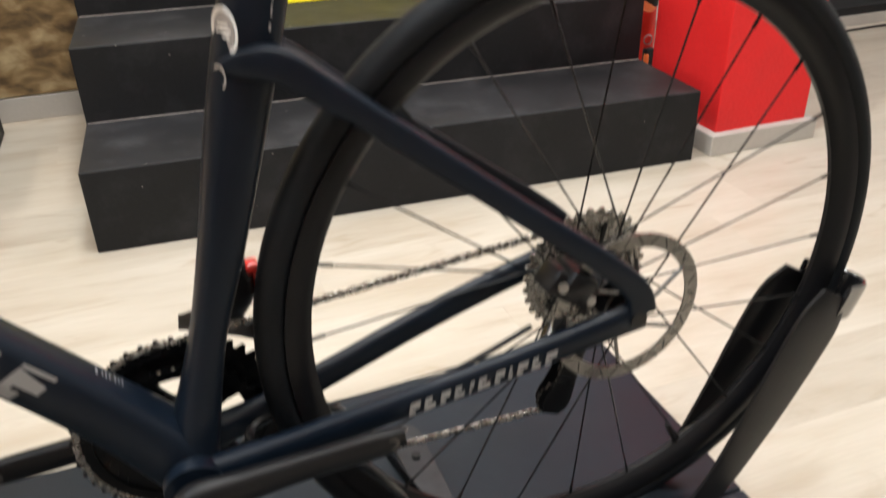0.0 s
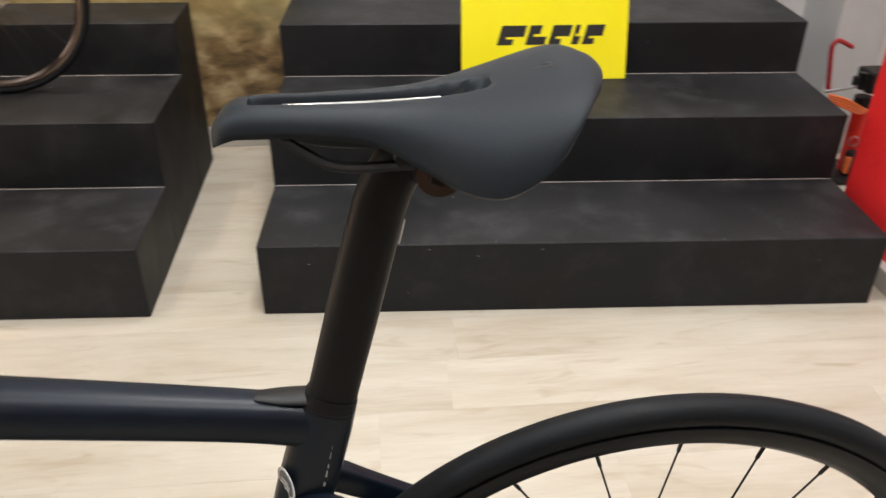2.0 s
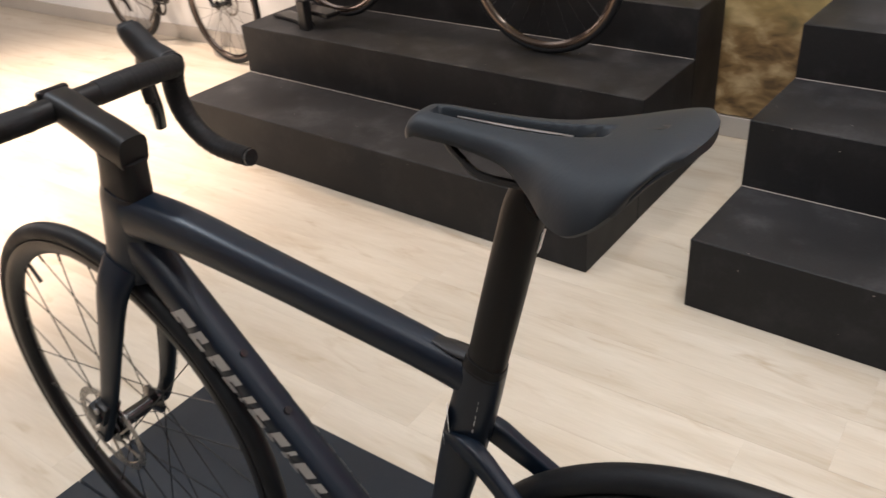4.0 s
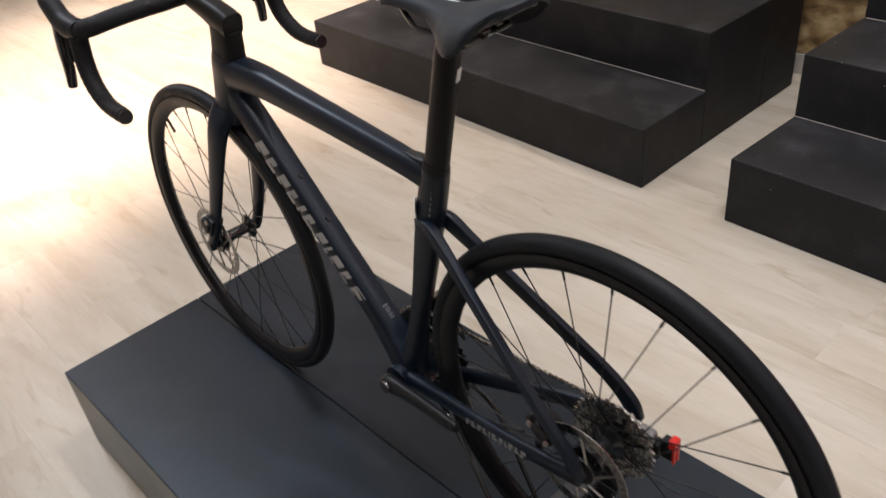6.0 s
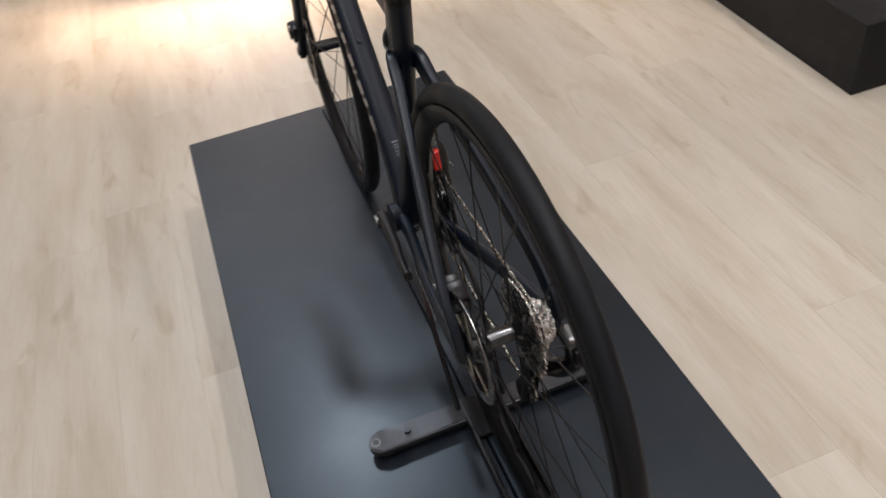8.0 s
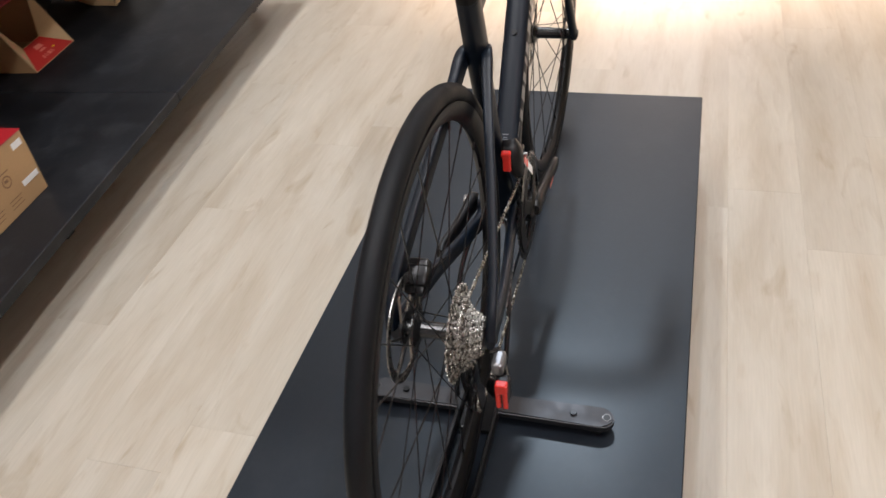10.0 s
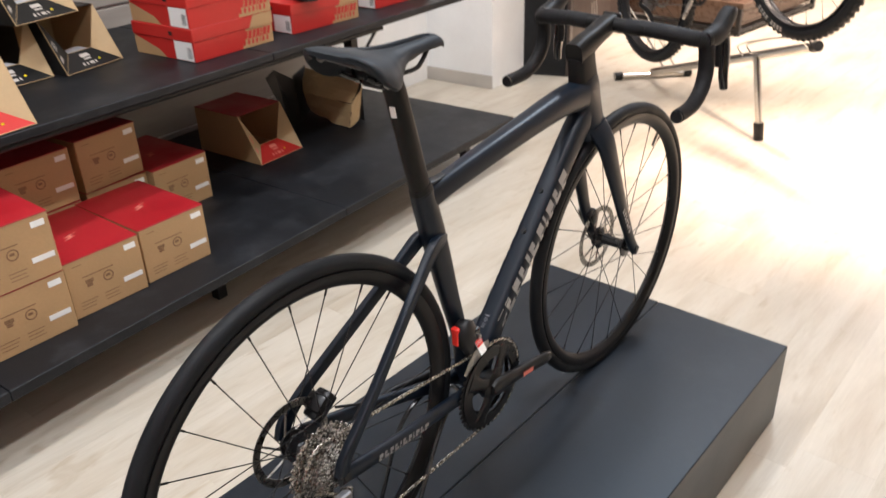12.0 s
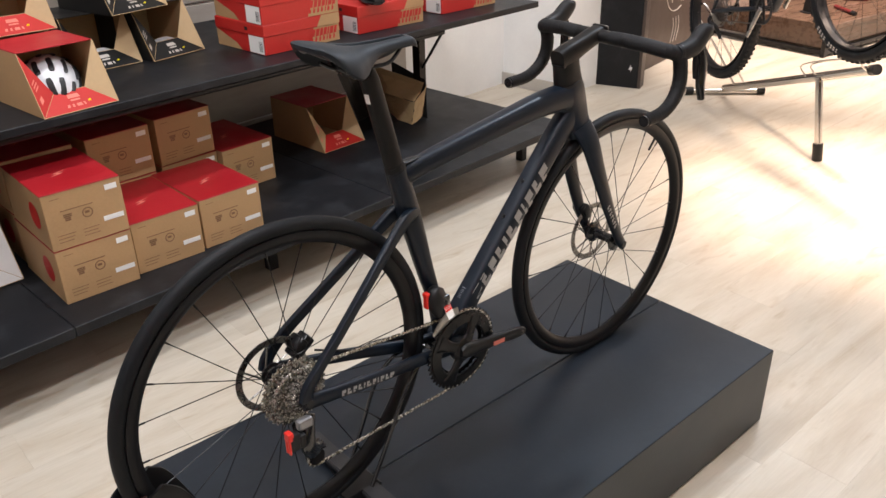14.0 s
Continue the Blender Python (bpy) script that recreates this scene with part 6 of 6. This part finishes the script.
# wheel stand under the rear wheel
stand = thing("bike_stand", "black steel wheel stand gripping the bike's rear wheel", "bike stand", m=pose(0, 0, 0.25))
for s, e in ((-1, -0.208), (1, 0.238)):
    bm = bmesh.new()
    c = e - s * 0.021
    prism(bm, [(-0.167, s * 0.03), (-0.125, s * 0.03)] + [(-0.146 + 0.021 * math.cos(k * math.pi / 12), c + s * 0.021 * math.sin(k * math.pi / 12)) for k in range(13)], "z", 0.014, 0.030)
    bmesh.ops.bevel(bm, geom=[ed for ed in bm.edges if abs(ed.verts[0].co.z - ed.verts[1].co.z) < 1e-5], offset=0.003, segments=2, affect="EDGES")
    foot = part("foot_bar", bm, SATIN_STEEL, stand, "satin dark metal foot bar with a round end", True)
    part("rubber_pad", rod(bmesh.new(), (-0.146, e - s * 0.030, 0.0), (-0.146, e - s * 0.030, 0.014), 0.015, 14), BLACK_PLASTIC, foot)
    part("bolt", rod(bmesh.new(), (-0.146, e - s * 0.070, 0.030), (-0.146, e - s * 0.070, 0.034), 0.006, 10), BLACK_METAL, foot)
    part("end_hole", rod(bmesh.new(), (-0.146, e - s * 0.013, 0.029), (-0.146, e - s * 0.013, 0.0304), 0.0065, 14), BLACK_PLASTIC, foot, "dark hole in the bar's end")
    part("hole_rim", revolve(bmesh.new(), [(0.0062, 0), (0.0076, 0), (0.0073, 0.0010), (0.0064, 0.0010)], 18), DARK_STEEL, foot, "bright worn rim", True, pose(-0.146, e - s * 0.013, 0.0298, 90, 0, 0))
    bm = loft(bmesh.new(), [(-0.17, s * 0.034, 0.018, 0.004, 0.013), (0.10, s * 0.034, 0.016, 0.004, 0.013), (0.155, s * 0.034, 0.03, 0.004, 0.020), (0.207, s * 0.034, 0.115, 0.004, 0.027), (0.249, s * 0.034, 0.205, 0.004, 0.033), (0.275, s * 0.033, 0.261, 0.004, 0.033), (0.293, s * 0.030, 0.292, 0.004, 0.020)], (0, 1, 0), 10, 4, 4)
    part("side_rail", bm, BLACK_PLASTIC, stand, "bent flat black rail", True)
part("end_plate", loft(bmesh.new(), [(0.301, -0.034, 0.278, 0.024, 0.003), (0.340, -0.02, 0.266, 0.024, 0.003), (0.352, 0, 0.262, 0.024, 0.003), (0.340, 0.02, 0.266, 0.024, 0.003), (0.301, 0.034, 0.278, 0.024, 0.003)], (0.45, 0, 0.9), 10, 4, 4), GLOSS_BLACK, stand, smooth=True)
part("centre_block", box(-0.185, -0.095, -0.03, 0.03, 0.002, 0.012, 0.003), BLACK_METAL, stand)
part("hoop", tube(bmesh.new(), [(-0.150, -0.042, 0.03), (-0.195, -0.044, 0.12), (-0.240, -0.045, 0.215), (-0.290, -0.036, 0.268), (-0.345, -0.022, 0.275), (-0.358, 0, 0.276), (-0.345, 0.022, 0.275), (-0.290, 0.036, 0.268), (-0.240, 0.045, 0.215), (-0.195, 0.044, 0.12), (-0.150, 0.042, 0.03)], 0.0045, 8, 5), GLOSS_BLACK, stand, "black wire hoop", True)


# other bikes in the shop, built more simply
def plain_bike(rear_at, front_at, r, tr, paint, label, rim=None, knobs=False, flat_bar=False, n=24):
    """A whole bicycle whose wheels have their centres at rear_at and front_at."""
    a, b = Vector(rear_at), Vector(front_at)
    base = (b - a).length
    yaw = math.degrees(math.atan2(-(b.y - a.y), -(b.x - a.x)))
    tilt = math.degrees(math.asin((b.z - a.z) / base))
    t = thing("bicycle", label, "bicycle", m=pose(*a, 0, tilt, yaw))
    k = base
    f = bmesh.new()
    th = 1.25 if knobs else 0.85
    bb, sc, ht, hb2 = (-0.41 * k, 0, -0.05), (-0.29 * k, 0, 0.40), (-0.78 * k, 0, 0.47), (-0.815 * k, 0, 0.36)
    for p, q, w in ((bb, sc, 0.016), (sc, ht, 0.018), (bb, hb2, 0.024), (ht, hb2, 0.024)):
        loft(f, [(*p, w * th, w * th), (*(Vector(p).lerp(Vector(q), 0.5)), w * th, w * th), (*q, w * th, w * th)], sub=2)
    for s in (-1, 1):
        loft(f, [(*bb, 0.012, 0.014), (-0.2 * k, s * 0.05, -0.02, 0.009, 0.012), (0, s * 0.066, 0, 0.008, 0.011)], sub=4)
        loft(f, [(-0.3 * k, s * 0.012, 0.36, 0.008, 0.01), (-0.2 * k, s * 0.045, 0.25, 0.007, 0.009), (0, s * 0.066, 0, 0.007, 0.01)], sub=4)
        loft(f, [(hb2[0], s * 0.02, hb2[2], 0.014, 0.02), (-0.88 * k, s * 0.055, 0.24, 0.014, 0.016), (-k, s * 0.058, 0, 0.010, 0.012)], sub=4)
    part("frame", f, paint, t, smooth=True)
    wheel(t, "rear_wheel", 0, 0, r, tr, 0.015 if knobs else 0.024, n, -0.036, 0.03, -0.05, rim, knobs)
    turning = wheel(t, "front_wheel", -k, 0, r, tr, 0.015 if knobs else 0.024, n, -0.036, 0.03, -0.05, rim, knobs)
    if knobs:
        bm = bmesh.new()
        for j, w in enumerate((0.012, 0.012, 0.011, 0.012, 0.0, 0.011, 0.012, 0.012, 0.010)):
            if w:
                a = radians(-34 - 3.6 * j)
                d, side = Vector((math.cos(a), 0, math.sin(a))), Vector((-math.sin(a), 0, math.cos(a)))
                m0 = d * (r - tr * 1.30) + Vector((0, tr * 0.985, 0))
                m1 = d * (r - tr * 0.72) + Vector((0, tr * 0.990, 0))
                bm.faces.new([bm.verts.new(q) for q in (m0 - side * w / 2, m0 + side * w / 2, m1 + side * w / 2, m1 - side * w / 2)])
        tagged(part("tyre_marking", bm, PALE_PRINT, turning, "pale block marking on the tyre"), kind="stuff")
    part("seat_post", rod(bmesh.new(), sc, (-0.25 * k, 0, 0.58), 0.014, 12), POST_MAT, t)
    ob = part("saddle", saddle_cover(), SADDLE_MAT, t, smooth=True, m=pose(0.21 - 0.25 * k, 0, 0.60 - 0.935))
    top = Vector((-0.76 * k, 0, 0.54))
    part("stem", tube(bmesh.new(), [ht, top, top + Vector((-0.08, 0, 0.03))], 0.016, 12, 3), BLACK_METAL, t, smooth=True)
    c = top + Vector((-0.08, 0, 0.03))
    if flat_bar:
        part("handlebar", tube(bmesh.new(), [c + Vector((0.05, -0.36, 0.02)), c + Vector((0, -0.15, 0.01)), c, c + Vector((0, 0.15, 0.01)), c + Vector((0.05, 0.36, 0.02))], 0.014, 10, 4), BLACK_METAL, t, smooth=True)
    else:
        for s in (-1, 1):
            part("handlebar", tube(bmesh.new(), [c, c + Vector((-0.01, s * 0.17, 0)), c + Vector((-0.07, s * 0.21, -0.01)), c + Vector((-0.09, s * 0.215, -0.07)), c + Vector((-0.03, s * 0.22, -0.13)), c + Vector((0.06, s * 0.225, -0.13))], 0.015, 10, 5), TAPE, t, smooth=True)
    bm = gear(bmesh.new(), 34, 0.075, 0.045, 0.049, 0.06, 0.004, (bb[0], 0, bb[2]))
    for q in range(4):
        an = q * math.pi / 2
        rod(bm, (bb[0], 0.047, bb[2]), (bb[0] + 0.066 * math.cos(an), 0.047, bb[2] + 0.066 * math.sin(an)), 0.006, 6)
    part("chainring", bm, BLACK_METAL, t)
    for s in (-1, 1):
        part("crank_arm", loft(bmesh.new(), [(bb[0], s * 0.065, bb[2], 0.008, 0.014), (bb[0] + s * 0.12, s * 0.07, bb[2] - s * 0.12, 0.007, 0.011)], sub=1), STEEL if knobs else GLOSS_BLACK, t, smooth=True)
    bm = bmesh.new()
    for i, nt_ in enumerate((42, 34, 28, 23, 19, 15, 12)):
        rr = nt_ * 0.0127 / (2 * math.pi)
        gear(bm, nt_, rr, 0.02 + i * 0.005, 0.0225 + i * 0.005, max(0.012, rr - 0.01), 0.004)
    part("cassette", bm, DARK_STEEL, t)
    bm = bmesh.new()
    for s in (-1, 1):
        rod(bm, (0, 0.036, s * 0.05), (bb[0], 0.047, bb[2] + s * 0.075), 0.0035, 6)
    part("chain", bm, DARK_STEEL, t)
    part("rear_derailleur", loft(bmesh.new(), [(0.01, 0.07, -0.02, 0.008, 0.012), (0.02, 0.075, -0.05, 0.01, 0.014), (-0.01, 0.05, -0.09, 0.006, 0.016), (-0.03, 0.04, -0.15, 0.004, 0.014)], sub=4), BLACK_METAL, t, smooth=True)
    return t


SHINY_RIM = surf("bronze_polished_rim", (0.10, 0.080, 0.070), 0.16, metal=0.9, var=0.2, rv=0.05)
plain_bike((-2.50, 2.20, 0.450 + 0.36), (-1.443, 2.165, 0.450 + 0.336), 0.336, 0.0125, WHITE_FRAME, "white road bike standing on the black steps", SHINY_RIM)
plain_bike((-4.70, 2.60, 0.336), (-3.69, 2.50, 0.336), 0.336, 0.0145, GLOSS_BLACK, "black road bike standing on the oak floor", SHINY_RIM)
plain_bike((-3.60, -1.245, 0.638), (-3.03, -0.295, 0.995), 0.366, 0.028, FRAME_PAINT, "dark mountain bike with knobbly tyres on a rack", None, True, True, 20)
ws2 = thing("wheel_stand", "black fork stand holding a wheel on the steps", "wheel stand", m=pose(-2.56, 2.10, 0.450, 0, 0, -10))
part("post", box(-0.028, 0.028, -0.08, -0.04, 0, 0.13, 0.004, 1), BLACK_METAL, ws2)
part("foot", loft(bmesh.new(), [(-0.30, 0.02, 0.008, 0.05, 0.008), (-0.12, 0.0, 0.010, 0.035, 0.010), (0.0, -0.05, 0.015, 0.03, 0.015)], (0, 1, 0), 10, 4, 3), BLACK_METAL, ws2, smooth=True)
part("holder", box(-0.10, 0.12, -0.03, 0.05, 0.055, 0.075, 0.004, 1), BLACK_METAL, ws2)

# ---------------------------------------------------------------- floor planks
PL_L, PL_W = 1.285, 0.193
pm = box(0.0001, PL_L - 0.0001, 0.0001, PL_W - 0.0001, -0.006, 0, 0.00015, 1)
plank_mesh = bpy.data.meshes.new("plank")
bmesh.ops.recalc_face_normals(pm, faces=pm.faces)
pm.to_mesh(plank_mesh)
pm.free()
plank_mesh.materials.append(OAK)
rest_v, rest_f = [], []
rng = random.Random(7)
row = 0
y = -3.6
while y < 3.9:
    x = -7.6 - rng.random() * PL_L
    while x < 4.3:
        near = -4.7 < x < 2.2 and -1.75 < y < 2.6
        if near:
            ob = new("plank", plank_mesh)
            ob.location = (x, y, 0)
            ob.parent = floor
        else:
            b0 = len(rest_v)
            xa, xb = max(x + 0.0008, -7.65), min(x + PL_L - 0.0008, 4.35)
            rest_v += [(xa, y + 0.0008, 0), (xb, y + 0.0008, 0), (xb, y + PL_W - 0.0008, 0), (xa, y + PL_W - 0.0008, 0)]
            rest_f.append((b0, b0 + 1, b0 + 2, b0 + 3))
        x += PL_L
    y += PL_W
me = bpy.data.meshes.new("far_planks")
me.from_pydata(rest_v, [], rest_f)
me.materials.append(OAK)
far = new("far_planks", me)
far.parent = floor
far["kind"] = "stuff"
